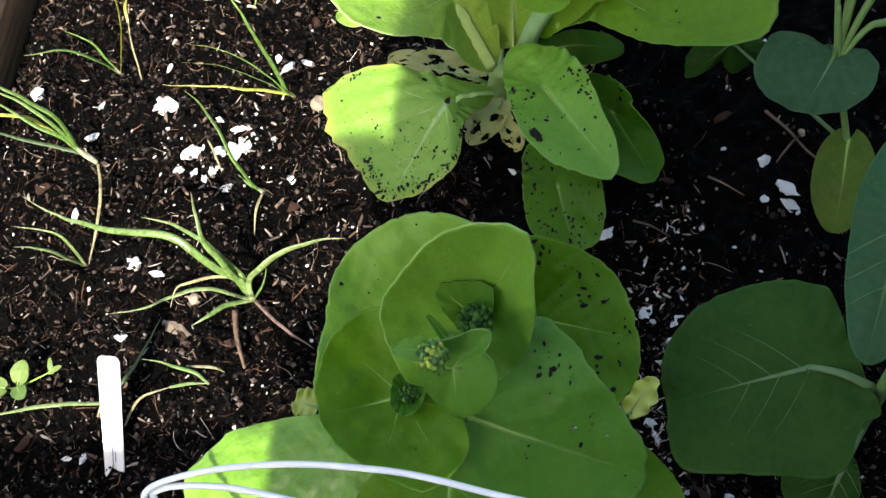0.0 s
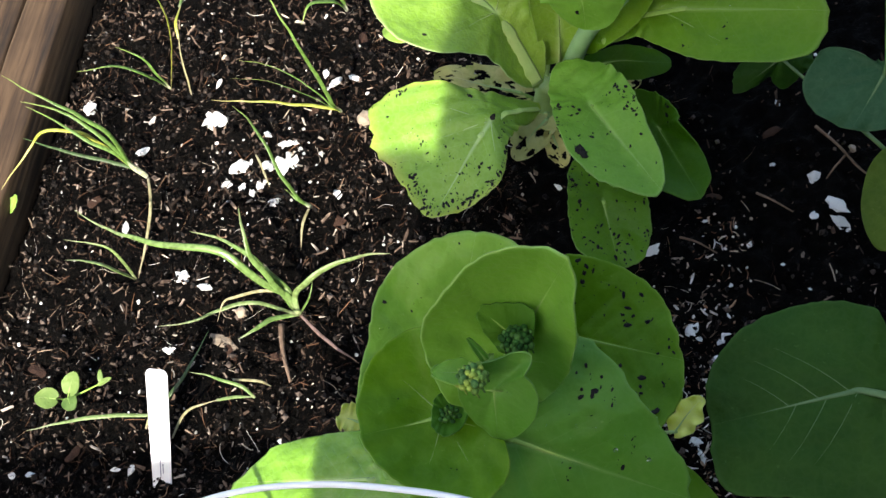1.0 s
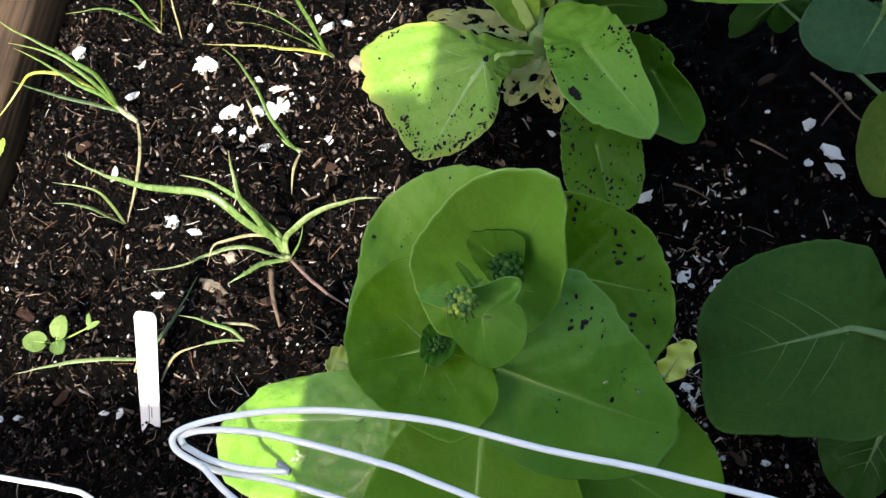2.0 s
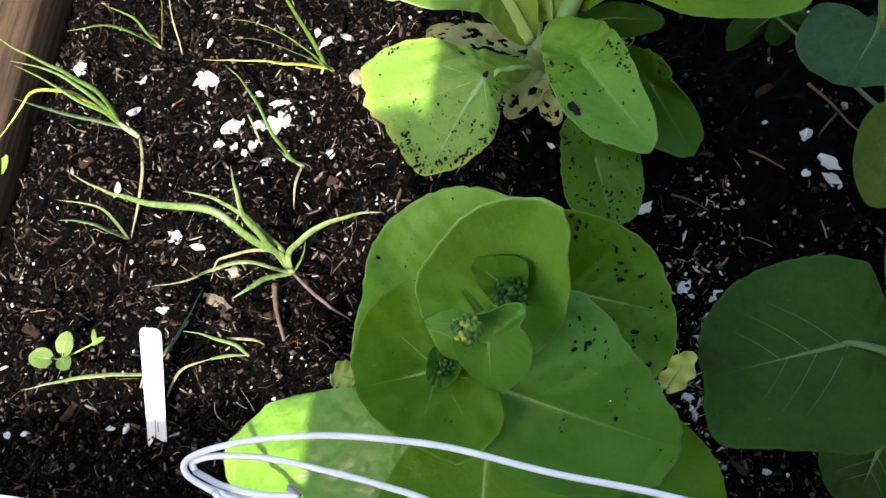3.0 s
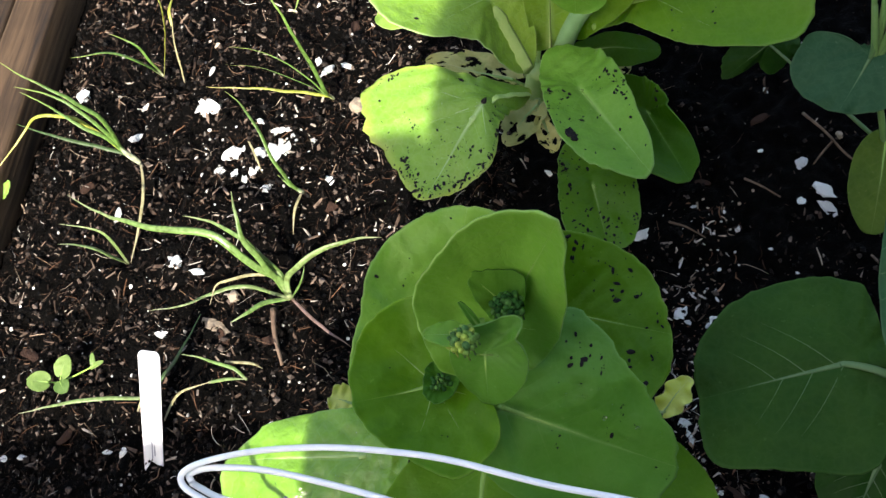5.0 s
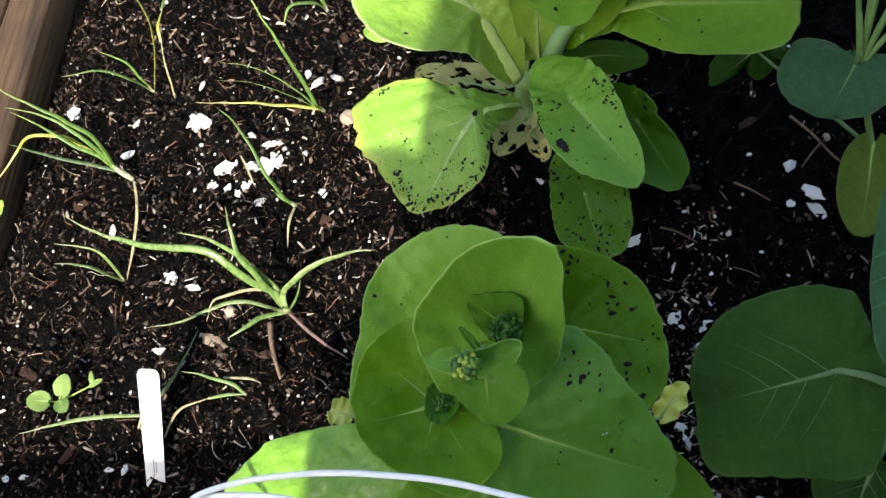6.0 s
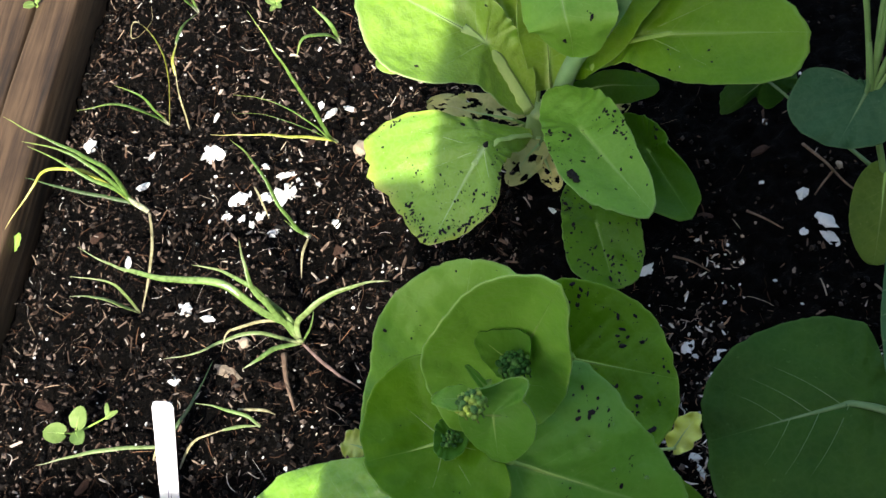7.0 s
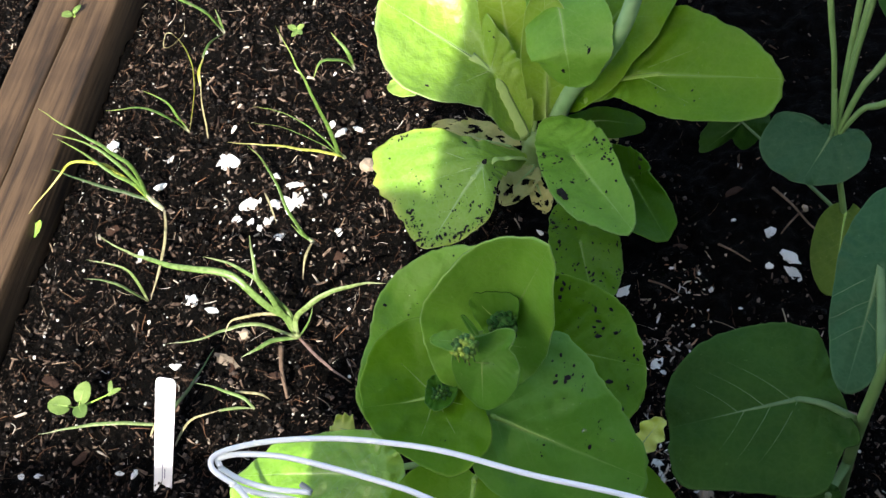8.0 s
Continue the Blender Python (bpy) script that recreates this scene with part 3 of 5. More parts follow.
def soil_height(x, y):
    p = Vector((x, y, 0))
    z = 0.0050 * noise.noise(p * 9) + 0.0052 * noise.noise(p * 34) + 0.0052 * noise.noise(p * 95 + Vector((3, 1, 7))) + 0.0024 * noise.noise(p * 230)
    d = (p - EDGE).dot(ACROSS)
    if -0.1 < d < 0.034:
        z -= 0.013 * min(1 - d / 0.034, 1.0)
    return z - 0.002


def soil_sheet():
    """One sheet: fine in the bed, coarser outwards as far as the horizon."""
    fine_x = [-0.46 + 0.0027 * i for i in range(304)]
    fine_y = [-0.30 + 0.0027 * i for i in range(264)]
    xs = [-900, -60, -8, -2, -0.9, -0.6, *fine_x, 0.5, 0.8, 2, 8, 60, 900]
    ys = [-900, -60, -8, -2, -0.9, -0.5, *fine_y, 0.55, 0.8, 2, 8, 60, 900]
    verts = []
    for y in ys:
        for x in xs:
            near = max(0.0, 1 - max(abs(x + 0.05) - 0.45, abs(y - 0.05) - 0.4, 0) * 4)
            verts.append((x, y, soil_height(x, y) * near))
    w = len(xs)
    faces = [(j * w + i, j * w + i + 1, (j + 1) * w + i + 1, (j + 1) * w + i) for j in range(len(ys) - 1) for i in range(w - 1)]
    ob = raw_object("ground", verts, faces, SOIL, True)
    return tagged(ob, "dark moist potting soil of the raised garden bed", "soil", kind="structure")


soil_sheet()


def board_mesh(length, width, height, seed):
    """A plank with worn, rounded arrises; x along it."""
    bm = bmesh.new()
    n = 60
    r = 0.003
    section = [(-width / 2, -height), (-width / 2, -r), (-width / 2 + r * 0.3, -r * 0.3), (-width / 2 + r, 0), (0, 0.0004), (width / 2 - r, 0), (width / 2 - r * 0.3, -r * 0.3), (width / 2, -r), (width / 2, -height)]
    rings = []
    for i in range(n + 1):
        x = length * (i / n - 0.5)
        ring = []
        for k, (y, z) in enumerate(section):
            j = noise.noise(Vector((x * 14, y * 60, z * 60 + seed))) * 0.0011
            ring.append(bm.verts.new((x, y + j, z + (j if k not in (0, 8) else 0))))
        rings.append(ring)
    for i in range(n):
        for k in range(len(section) - 1):
            bm.faces.new((rings[i][k], rings[i][k + 1], rings[i + 1][k + 1], rings[i + 1][k]))
        bm.faces.new((rings[i][-1], rings[i][0], rings[i + 1][0], rings[i + 1][-1]))
    bm.faces.new(rings[0][::-1])
    bm.faces.new(rings[-1])
    bmesh.ops.recalc_face_normals(bm, faces=bm.faces)
    return bm


for offset, width, top, seed in ((0.0192, 0.0384, 0.0245, 3.0), (0.0600, 0.0392, 0.0238, 8.0)):
    plank = mesh_object("bed_board", board_mesh(2.2, width, 0.13, seed), WOOD)
    mid = EDGE - ACROSS * offset
    plank.matrix_world = Matrix.Translation((mid.x, mid.y, top)) @ Matrix.Rotation(math.atan2(ALONG.y, ALONG.x), 4, "Z")
    tagged(plank, "weathered brown timber edge board beside the soil", "board", "edge boards of the raised bed")


def wall_box(name, x0, x1, y0, y1, z1, mat, label, category):
    bm = bmesh.new()
    bmesh.ops.create_cube(bm, size=1.0, matrix=Matrix.Translation(((x0 + x1) / 2, (y0 + y1) / 2, z1 / 2 - 0.05)) @ Matrix.Diagonal((x1 - x0, y1 - y0, z1 + 0.1, 1)))
    bmesh.ops.bevel(bm, geom=bm.edges[:], offset=0.004, segments=1, affect="EDGES")
    return tagged(mesh_object(name, bm, mat, smooth=False), label, category, kind="structure")


# added behind the camera to cast shade: wall, lower pier beside it, low screen
SHADE_Y = -0.75
SCREEN_TOP = 0.014 + (-0.109 - SHADE_Y) / math.cos(radians(SUN_HEADING)) * math.tan(radians(SUN_HEIGHT))
wall_box("shade_wall", -0.158, 2.6, SHADE_Y - 0.12, SHADE_Y, 2.2, WALL_PAINT, "grey painted wall added out of view to cast shade", "wall")
wall_box("shade_screen", -4.0, -0.170, SHADE_Y - 0.05, SHADE_Y - 0.003, SCREEN_TOP, SCREEN_WOOD, "low timber screen added out of view to cast shade", "fence")


def leaning_shade_pier():
    """An unseen shade caster at the wall's end, its outer side leaning over the screen."""
    bm = bmesh.new()
    outline = [(-0.161, -0.1), (-0.161, 0.872), (-0.2065, 0.872), (-0.1675, SCREEN_TOP), (-0.1675, -0.1)]
    near, far = ([bm.verts.new((x, y, z)) for x, z in outline] for y in (SHADE_Y - 0.12, SHADE_Y - 0.003))
    bm.faces.new(near)
    bm.faces.new(far[::-1])
    for k in range(len(outline)):
        n = (k + 1) % len(outline)
        bm.faces.new((near[n], near[k], far[k], far[n]))
    bmesh.ops.recalc_face_normals(bm, faces=bm.faces)
    bmesh.ops.bevel(bm, geom=bm.edges[:], offset=0.003, segments=1, affect="EDGES")
    tagged(mesh_object("shade_pier", bm, WALL_PAINT, smooth=False), "grey painted pier leaning outwards, added out of view to cast shade", "wall", kind="structure")


leaning_shade_pier()


# ---- the flowering mustard green in front ----
front = plant_root("mustard_plant", (0.055, -0.105, 0.0), "broad-leaved mustard green with flower buds, growing from dark soil", "plant", "leafy mustard plants")
ST = Vector((0.058, -0.11, 0.0))
bm = bmesh.new()
tube(bm, [ST, (0.062, -0.125, 0.10), (0.070, -0.148, 0.20), (0.076, -0.158, 0.318)], lambda s: 0.0085 - 0.0055 * s, 10)
part("stem", bm, RIB_GREEN, front)
F = {}
F["back"] = Round((0.0414, -0.1125, 0.1850), (0.302, 0.882, 0.362), (0.026, -0.387, 0.922), [67.7, 68.7, 63.3, 50.9, 41.9, 36.5, 32.6, 29.4, 28.1, 29.1, 32.7, 39.4, 47.1, 45.8, 40.9, 40.2, 43.1, 50.2, 56.7, 62.2], [20.1, 22.3, 20.9, 18, 16.5, 14.9, 14.3, 15, 16, 17.1, 18.3, 19.5, 21.6, 23.3, 21.6, 19.5, 17.3, 15, 15.3, 17.8], 1, 1.3)
F["upper"] = Round((0.0810, -0.1385, 0.2720), (0.616, 0.715, 0.330), (0.000, -0.419, 0.908), [52.5, 39.3, 32.2, 28, 25.9, 24.2, 23, 22.5, 23, 24.5, 27.2, 30.3, 30.1, 30.4, 33.1, 34.6, 34.1, 38.1, 44.4, 49.2], [61.3, 44.4, 28.7, 16.2, 6.8, 1.4, -1.5, -4.3, -6.6, -7.8, -6.7, -0.4, 6.7, 13.1, 19.9, 27, 34.3, 41.8, 49.6, 54.8], 2, 1.7, puff=0.0012, veins=2.5)
F["left"] = Round((0.0511, -0.1559, 0.2500), (-0.971, -0.237, -0.017), (0.008, -0.103, 0.995), [35.8, 35.6, 36.5, 37, 37.5, 37.5, 30.5, 24.7, 21.7, 20.7, 21.2, 23.3, 27.8, 37.2, 41.8, 43.1, 37.4, 34.3, 33.9, 34.7], [12.7, 11.5, 12.2, 12.6, 14.6, 14.3, 11.5, 8.6, 7.6, 7.4, 7.7, 8.9, 11.1, 14.7, 14.9, 12.2, 10, 9.5, 10.7, 12.3], 3, 1.6, veins=2.0, puff=0.0008)
F["right"] = Round((0.0769, -0.1677, 0.2540), (0.862, -0.260, -0.434), (0.262, -0.505, 0.823), [88.3, 82, 60.2, 43, 32.7, 22.1, 13.8, 10.3, 8.5, 7.8, 7.7, 8.4, 10, 12.7, 17.9, 31.1, 52.2, 56.6, 59.6, 71.6], [-3.5, -7.2, -5, -1.1, -0.6, 0.5, 1.7, 1.2, 0.3, -0.5, -1.3, -2.3, -3.5, -4.7, -6.2, -7.6, -6.7, -3.3, 2.6, 3.2], 4, 1.3)
F["far_right"] = Round((0.1002, -0.0950, 0.1650), (0.924, -0.335, 0.183), (-0.260, -0.200, 0.945), [62.5, 69, 66.3, 45.3, 32.7, 26.8, 24.5, 24.2, 24, 23, 22.7, 24.1, 27.6, 33, 37.2, 39.7, 42, 46.4, 50.8, 56.2], [13.2, 13.6, 14.1, 13.1, 11.6, 10.8, 10.4, 10.2, 10.4, 10.9, 11.7, 12.7, 14, 15.2, 15.1, 15.5, 14.4, 10.2, 9.9, 11.2], 5, 1.3)
F["bract"] = Round((0.0806, -0.1610, 0.3050), (-0.107, -0.903, -0.417), (0.000, -0.419, 0.908), [22.9, 21, 18.1, 16.1, 14.7, 13.8, 13.4, 13.1, 12.8, 12.3, 11.5, 11.2, 11.6, 13.3, 17.4, 20.3, 14.1, 15, 16.4, 17.4, 18.6, 19.6, 21, 22.3], [-17.9, -18.3, -12.7, -7.4, -2.8, 0.9, 3.8, 6, 7.2, 7.6, 7.5, 7.1, 6.7, 6.8, 7.2, 7.7, 7.7, 6, 4, 1.8, -1.3, -4.8, -8.7, -13.5], 6, 1.4, puff=0.0003, gutter=0.0004, ruffle=0.0004, blister=0.0003, wobble=0.0008, serrate=0.02)
F["bract_left"] = Blade((0.0750, -0.1600, 0.324), (0.0615, -0.1610, 0.330), 0.010, arch=0.05, cup=0.1, seed=7, p=0.6, blister=0.0003)
F["bract_top"] = Blade((0.079, -0.152, 0.312), (0.0735, -0.146, 0.322), 0.0028, arch=0.05, cup=0.2, seed=8, p=0.6, blister=0.0003)
F["low_left"] = Round((-0.0101, -0.1567, 0.1280), (-0.971, 0.064, -0.231), (-0.235, -0.067, 0.970), [92.7, 71, 48, 35.7, 29.4, 26.8, 25.6, 24.2, 22.9, 22.3, 22.3, 22.9, 24.3, 27.1, 30.8, 34.4, 38.5, 43.9, 51.3, 62.4, 80, 97], [-3.4, -4.2, -4.9, -4.5, -4.2, -4, -3.8, -3.6, -3.6, -3.5, -3.5, -3.6, -3.8, -4.1, -4.2, -4, -3.8, -3.8, -3.9, -4.2, -4.5, -4.4], 9, 1.2, blister=0.0024, puff=0.0012, ruffle=0.0020, veins=5.0)
F["low_front"] = Blade((0.060, -0.170, 0.165), (0.045, -0.270, 0.150), 0.105, arch=0.06, cup=0.03, seed=10)
F["low_right"] = Blade((0.085, -0.165, 0.140), (0.168, -0.222, 0.130), 0.090, arch=0.06, cup=0.0, seed=11)
for key, z in (("back", 0.06), ("upper", 0.17), ("left", 0.18), ("right", 0.15), ("far_right", 0.07), ("low_left", 0.03), ("low_front", 0.04), ("low_right", 0.05)):
    bl = F[key]
    stem_at = ST.lerp(Vector((0.074, -0.155, 0.28)), min(z / 0.28, 1))
    # shaded leaves take the darkened greens
    mat = DEEP_SHADE_GREEN if key in ("far_right", "left") else SHADED_LOW_GREEN if key in ("low_right", "low_front") else WET_GREEN if key == "low_left" else GREEN
    rays = {"left": (0.28, -0.30, -0.52, 0.55, -0.72), "upper": (0.30, -0.28, 0.62)}.get(key, ())
    add_leaf(front, bl, mat, RIB_GREEN if key != "low_left" else RIB, stem_at, 0.0014, 0.5 if key in ("right", "left") else 0.62, 0.0036, rays=rays)
for key in ("bract", "bract_left", "bract_top"):
    add_leaf(front, F[key], GREEN, RIB_GREEN, None, 0.0005, 0.5)
for base, tip, width, seed in (((0.150, -0.117, 0.036), (0.168, -0.098, 0.044), 0.016, 83), ((-0.0429, -0.1030, 0.045), (-0.0565, -0.0994, 0.047), 0.019, 82)):
    w = Blade(base, tip, width, arch=0.08, cup=0.10, ruffle=0.22, seed=seed, serrate=0.24)
    add_leaf(front, w, YELLOW_BIT, RIB, ST + Vector((0, 0, 0.012)), 0.0009, 0.6, 0.0014, label="yellowed withering lower leaf")


# small cup leaves, coloured dark for the shadowed hollows round two flower heads
for cup in (Round((0.0851, -0.1333, 0.2870), (-0.685, 0.662, 0.305), (0.000, -0.419, 0.908), [15.8, 13.6, 13.2, 14.6, 11.1, 8.7, 7.8, 8.2, 8.1, 8, 8.2, 10.5], [8.4, 9.4, 10.2, 11.2, 11.6, 10.6, 8.6, 6.2, 3.8, 2.2, 3.4, 6.2], 91, 1.0, puff=0.0003, gutter=0.0003, ruffle=0.0006, blister=0.0004, wobble=0.001, serrate=0.05), Round((0.0530, -0.1552, 0.2545), (-0.428, -0.820, -0.379), (0.000, -0.419, 0.908), [7.8, 6.6, 5.7, 5.8, 7.5, 8.7, 9.6, 9.9, 9.6, 8.8, 8.4, 8.4], [9.3, 7.8, 6.3, 4.9, 3.2, 2, 2.1, 3.5, 5.7, 7.8, 9.3, 9.9], 92, 1.0, puff=0.0003, gutter=0.0003, ruffle=0.0006, blister=0.0004, wobble=0.001, serrate=0.05)):
    add_leaf(front, cup, SHADED_BUD_LEAF, RIB_GREEN, None, 0.0004, 0.6, label="small leaf darkened for the shadow round a flower head")


def buds(parent, centre, spread, count, size, seed, mat):
    """A dome of small round flower buds."""
    rnd = random.Random(seed)
    bm = bmesh.new()
    for k in range(count):
        a, r = k * 2.39996, spread * math.sqrt((k + 0.5) / count)
        p = Vector(centre) + Vector((r * math.cos(a), r * math.sin(a), (spread * spread - r * r) ** 0.5 * 0.8 + rnd.uniform(-0.0006, 0.0006)))
        s = size * rnd.uniform(0.75, 1.2)
        bmesh.ops.create_icosphere(bm, subdivisions=2, radius=s, matrix=Matrix.Translation(p) @ Euler((rnd.uniform(-0.5, 0.5), rnd.uniform(-0.5, 0.5), 0)).to_matrix().to_4x4() @ Matrix.Diagonal((1, 1, 1.35, 1)))
        bmesh.ops.create_cone(bm, cap_ends=True, segments=5, radius1=0.0004, radius2=0.0004, depth=0.008, matrix=Matrix.Translation(p - Vector((0, 0, 0.005))))
    part("flower_head", bm, mat, parent, "tight cluster of small green flower buds")


buds(front, (0.0754, -0.1622, 0.324), 0.0056, 26, 0.0013, 1, BUD)
buds(front, (0.0887, -0.1395, 0.2945), 0.0066, 32, 0.0013, 2, BUD_SHADED)
buds(front, (0.0547, -0.1578, 0.2580), 0.0044, 14, 0.0010, 3, BUD_SHADED)
settle(front)

# ---- the mustard green behind it ----
back = plant_root("mustard_plant", (0.078, 0.13, 0.0), "bright green leafy mustard plant, lower leaves soil-splashed and eaten", "plant", "leafy mustard plants")
BT = Vector((0.080, 0.130, 0.0))
bm = bmesh.new()
tube(bm, [BT, (0.081, 0.128, 0.02), (0.085, 0.129, 0.045)], lambda s: 0.012 - 0.004 * s, 10)
part("stem", bm, RIB, back)
U = {}
U["low_left"] = Round((0.0524, 0.0719, 0.1020), (-0.566, -0.823, 0.046), (0.091, -0.007, 0.996), [68.6, 68.6, 67.2, 71.8, 78.8, 82.2, 69.3, 48.7, 34.3, 27.5, 24.9, 25.2, 27.9, 33.5, 42.3, 31, 21, 17, 15.2, 14.6, 15.2, 17.7, 25.7, 40.6, 49.3, 58.6], [-21.4, -22.2, -21.1, -21.1, -19.7, -15.8, -9.6, -5.1, -4.9, -6.5, -8.6, -11.5, -15.9, -22.5, -33.6, -28.7, -19.4, -15, -12.2, -10, -8.1, -6.2, -3.8, -4.9, -10, -16.3], 21, 1.2, serrate=0.026, blister=0.0008, ruffle=0.0018, veins=4.0)
U["middle"] = Round((0.1132, 0.0840, 0.0900), (0.472, -0.853, 0.222), (-0.155, 0.167, 0.974), [84, 70.2, 52.3, 35.8, 27.6, 24, 22.9, 24.1, 28, 35.7, 43.4, 38.8, 33.7, 29, 26.5, 25.9, 27, 30.4, 36.2, 51.7], [-5, 2.1, 9, 9.9, 8.3, 6.8, 5.4, 3.8, 1.4, -1.8, -2.6, -0.8, 1.3, 3.6, 5.3, 6.8, 8, 8.9, 8.9, 7.7], 22, 1.2, serrate=0.02, veins=3.0, puff=0.0006)
U["right"] = Round((0.1545, 0.0729, 0.0720), (0.358, -0.922, 0.144), (-0.371, 0.001, 0.929), [64, 51.4, 35.1, 25.3, 20.7, 19, 19.1, 20.7, 24.2, 30.3, 29.7, 22.3, 18.2, 16.1, 15.2, 15.4, 16.9, 19.8, 23.2, 46.5], [1.2, 12.2, 11.4, 9.4, 7.9, 6.8, 5.7, 4.3, 2.5, 0.4, 3.2, 8.1, 10.8, 12.1, 12.4, 12.4, 12.2, 12.1, 11.8, 2.8], 23, 1.2, serrate=0.03, veins=3.0, puff=0.0006)
U["low_middle"] = Round((0.1167, 0.0358, 0.0480), (0.164, -0.985, -0.049), (0.034, -0.044, 0.998), [48, 43.6, 40.4, 30.8, 25, 22.3, 22.1, 24.3, 29.1, 32.8, 31.2, 29.1, 26.9, 26, 25.9, 26.7, 28.4, 31.9, 39.7, 48.9], [-0.4, 2.7, 5.7, 7.5, 7.2, 6.3, 5, 3.4, 1.3, -0.2, 0.2, 1.2, 2.5, 3.9, 5.4, 6.7, 7.1, 6.9, 5.4, 1.5], 24, 1.2, serrate=0.02, veins=3.0, puff=0.0006)
U["top_left"] = Round((0.0590, 0.1446, 0.1120), (-0.742, 0.360, 0.565), (0.461, -0.337, 0.821), [93.5, 95.2, 83.3, 33.7, 23.1, 19, 17.1, 16.6, 17.1, 18.6, 21.4, 26.9, 40.9, 55.9, 52.4, 42.1, 34.8, 32.4, 34.8, 43.7, 61.1, 75.2, 83, 88.5], [-16.2, -14.9, -1, 18.8, 17.3, 15.8, 14.7, 13.6, 12.4, 10.5, 7.7, 3.2, -6.3, -20.3, -18.8, -6, 2, 7.2, 11.9, 16, 16.7, 10, 0.5, -10.2], 25, 1.2, serrate=0.014, puff=0.0005, gutter=0.0004)
U["top"] = Frond([(0.1054, 0.1820, 0.165), (0.1122, 0.1408, 0.172), (0.1145, 0.1177, 0.168), (0.1162, 0.1086, 0.158), (0.1161, 0.1047, 0.140)], [(0.0200, 0.0200), (0.0300, 0.0250), (0.0326, 0.0260), (0.0310, 0.0240), (0.0250, 0.0210)], 26, cup=(0.1, -0.5), round_at=0.66)
U["top_right"] = Round((0.1594, 0.1366, 0.1080), (0.900, -0.332, 0.284), (-0.371, -0.240, 0.897), [106.8, 104.2, 66.7, 45.3, 31.4, 25.1, 21.9, 20.5, 21.3, 28.4, 44.1, 29.4, 21, 17.4, 17.2, 19.4, 25.4, 41.1, 46.2, 50.8, 56.6, 63.7, 74.2, 91.3], [-1.5, 2.5, 9.3, 8.6, 5.6, 3.8, 2.7, 1.8, 0.8, -1.8, -3.5, -1.7, 1.3, 4.1, 5.9, 7.7, 9.3, 7.7, 5.6, 3.9, 2.4, 1.3, 0.4, -0.9], 27, 1.2, serrate=0.018, puff=0.0009)
U["far_right"] = Blade((0.104, 0.142, 0.070), (0.202, 0.200, 0.160), 0.070, arch=0.10, cup=0.0, seed=28, lobe=0, wing=0.2)
U["far"] = Frond([(0.0851, 0.1396, 0.055), (0.0785, 0.1528, 0.090), (0.0719, 0.1650, 0.120), (0.0701, 0.1740, 0.150), (0.0686, 0.1950, 0.165)], [(0.0080, 0.0110), (0.0110, 0.0180), (0.0149, 0.0220), (0.0175, 0.0245), (0.0168, 0.0226)], 29, cup=(0.1, 0.2))
U["under_right"] = Frond([(0.1020, 0.1371, 0.038), (0.1271, 0.1373, 0.050), (0.1500, 0.1347, 0.050), (0.1691, 0.1361, 0.043)], [(0.0070, 0.0070), (0.0090, 0.0110), (0.0105, 0.0130), (0.0105, 0.0123), (0.0085, 0.0098)], 30, ruffle=0.05)
U["inner"] = Frond([(0.0940, 0.1330, 0.060), (0.0985, 0.1360, 0.110), (0.1010, 0.1420, 0.150), (0.1020, 0.1560, 0.180)], [(0.0120, 0.0120), (0.0140, 0.0150), (0.0170, 0.0180), (0.0170, 0.0180), (0.0150, 0.0150)], 34, cup=(0.2, 0.3))
U["under_left"] = Blade((-0.0080, 0.1690, 0.060), (-0.0316, 0.1861, 0.052), 0.020, arch=0.06, cup=0.05, seed=37)
RIBS = {"under_left": 0.0012, "low_left": 0.0018, "middle": 0.0009, "right": 0.0009, "low_middle": 0.0009, "top_left": 0.0034, "top": 0.0016, "top_right": 0.0016, "far_right": 0.003, "far": 0.0050, "under_right": 0.0040, "inner": 0.0050}
for key in U:
    lift = Vector((0.004 if U[key].tip.x > 0.09 else -0.004, -0.004 if U[key].tip.y < 0.1 else 0.004, 0.010 if key.startswith("low") else 0.022))
    r = RIBS[key]
    # brightened green on sunlit leaves, darkened greens on shaded ones
    mat = AGEING_GREEN if key == "low_left" else SUNLIT_GREEN if key in ("top_left", "far", "inner", "under_left") else DARK_SHADE_GREEN if key in ("right", "under_right") else GREEN if key in ("middle", "top") else SHADE_GREEN
    heel = {"low_left": (0.0794, 0.0943, 0.0680), "top_left": (0.0772, 0.1176, 0.0660), "top_right": (0.1240, 0.1280, 0.0860)}.get(key)
    foot = None if key in ("top", "under_left") or heel else BT + lift
    rays = {"low_left": (-0.2, 0.22, 0.40), "top_left": (0.3, -0.3), "top_right": (0.12, -0.12)}.get(key, ())
    add_leaf(back, U[key], mat, RIB_GREEN if key in ("middle", "right", "low_middle", "under_right", "top_right") else RIB, foot, r, 0.66 if heel or r > 0.003 else 0.55, r * 1.4, flat=0.20, rays=rays, heel=heel)
bm = bmesh.new()
tube(bm, [(0.0980, 0.1320, 0.050), (0.1150, 0.1300, 0.100), (0.1360, 0.1270, 0.135), (0.1520, 0.1280, 0.168), (0.1620, 0.1330, 0.200), (0.1690, 0.1430, 0.230)], lambda s: 0.0064 - 0.0014 * s, 10)
part("flower_stem", bm, STALK_PALE, back, "thick pale blue-green flower stem")


def eaten(seed, amount):
    return lambda u, v: noise.noise(Vector((u * 5.0 + seed, v * 1.8, seed))) + 0.5 * noise.noise(Vector((u * 12.0, v * 5.0 + seed, 3.0))) > amount


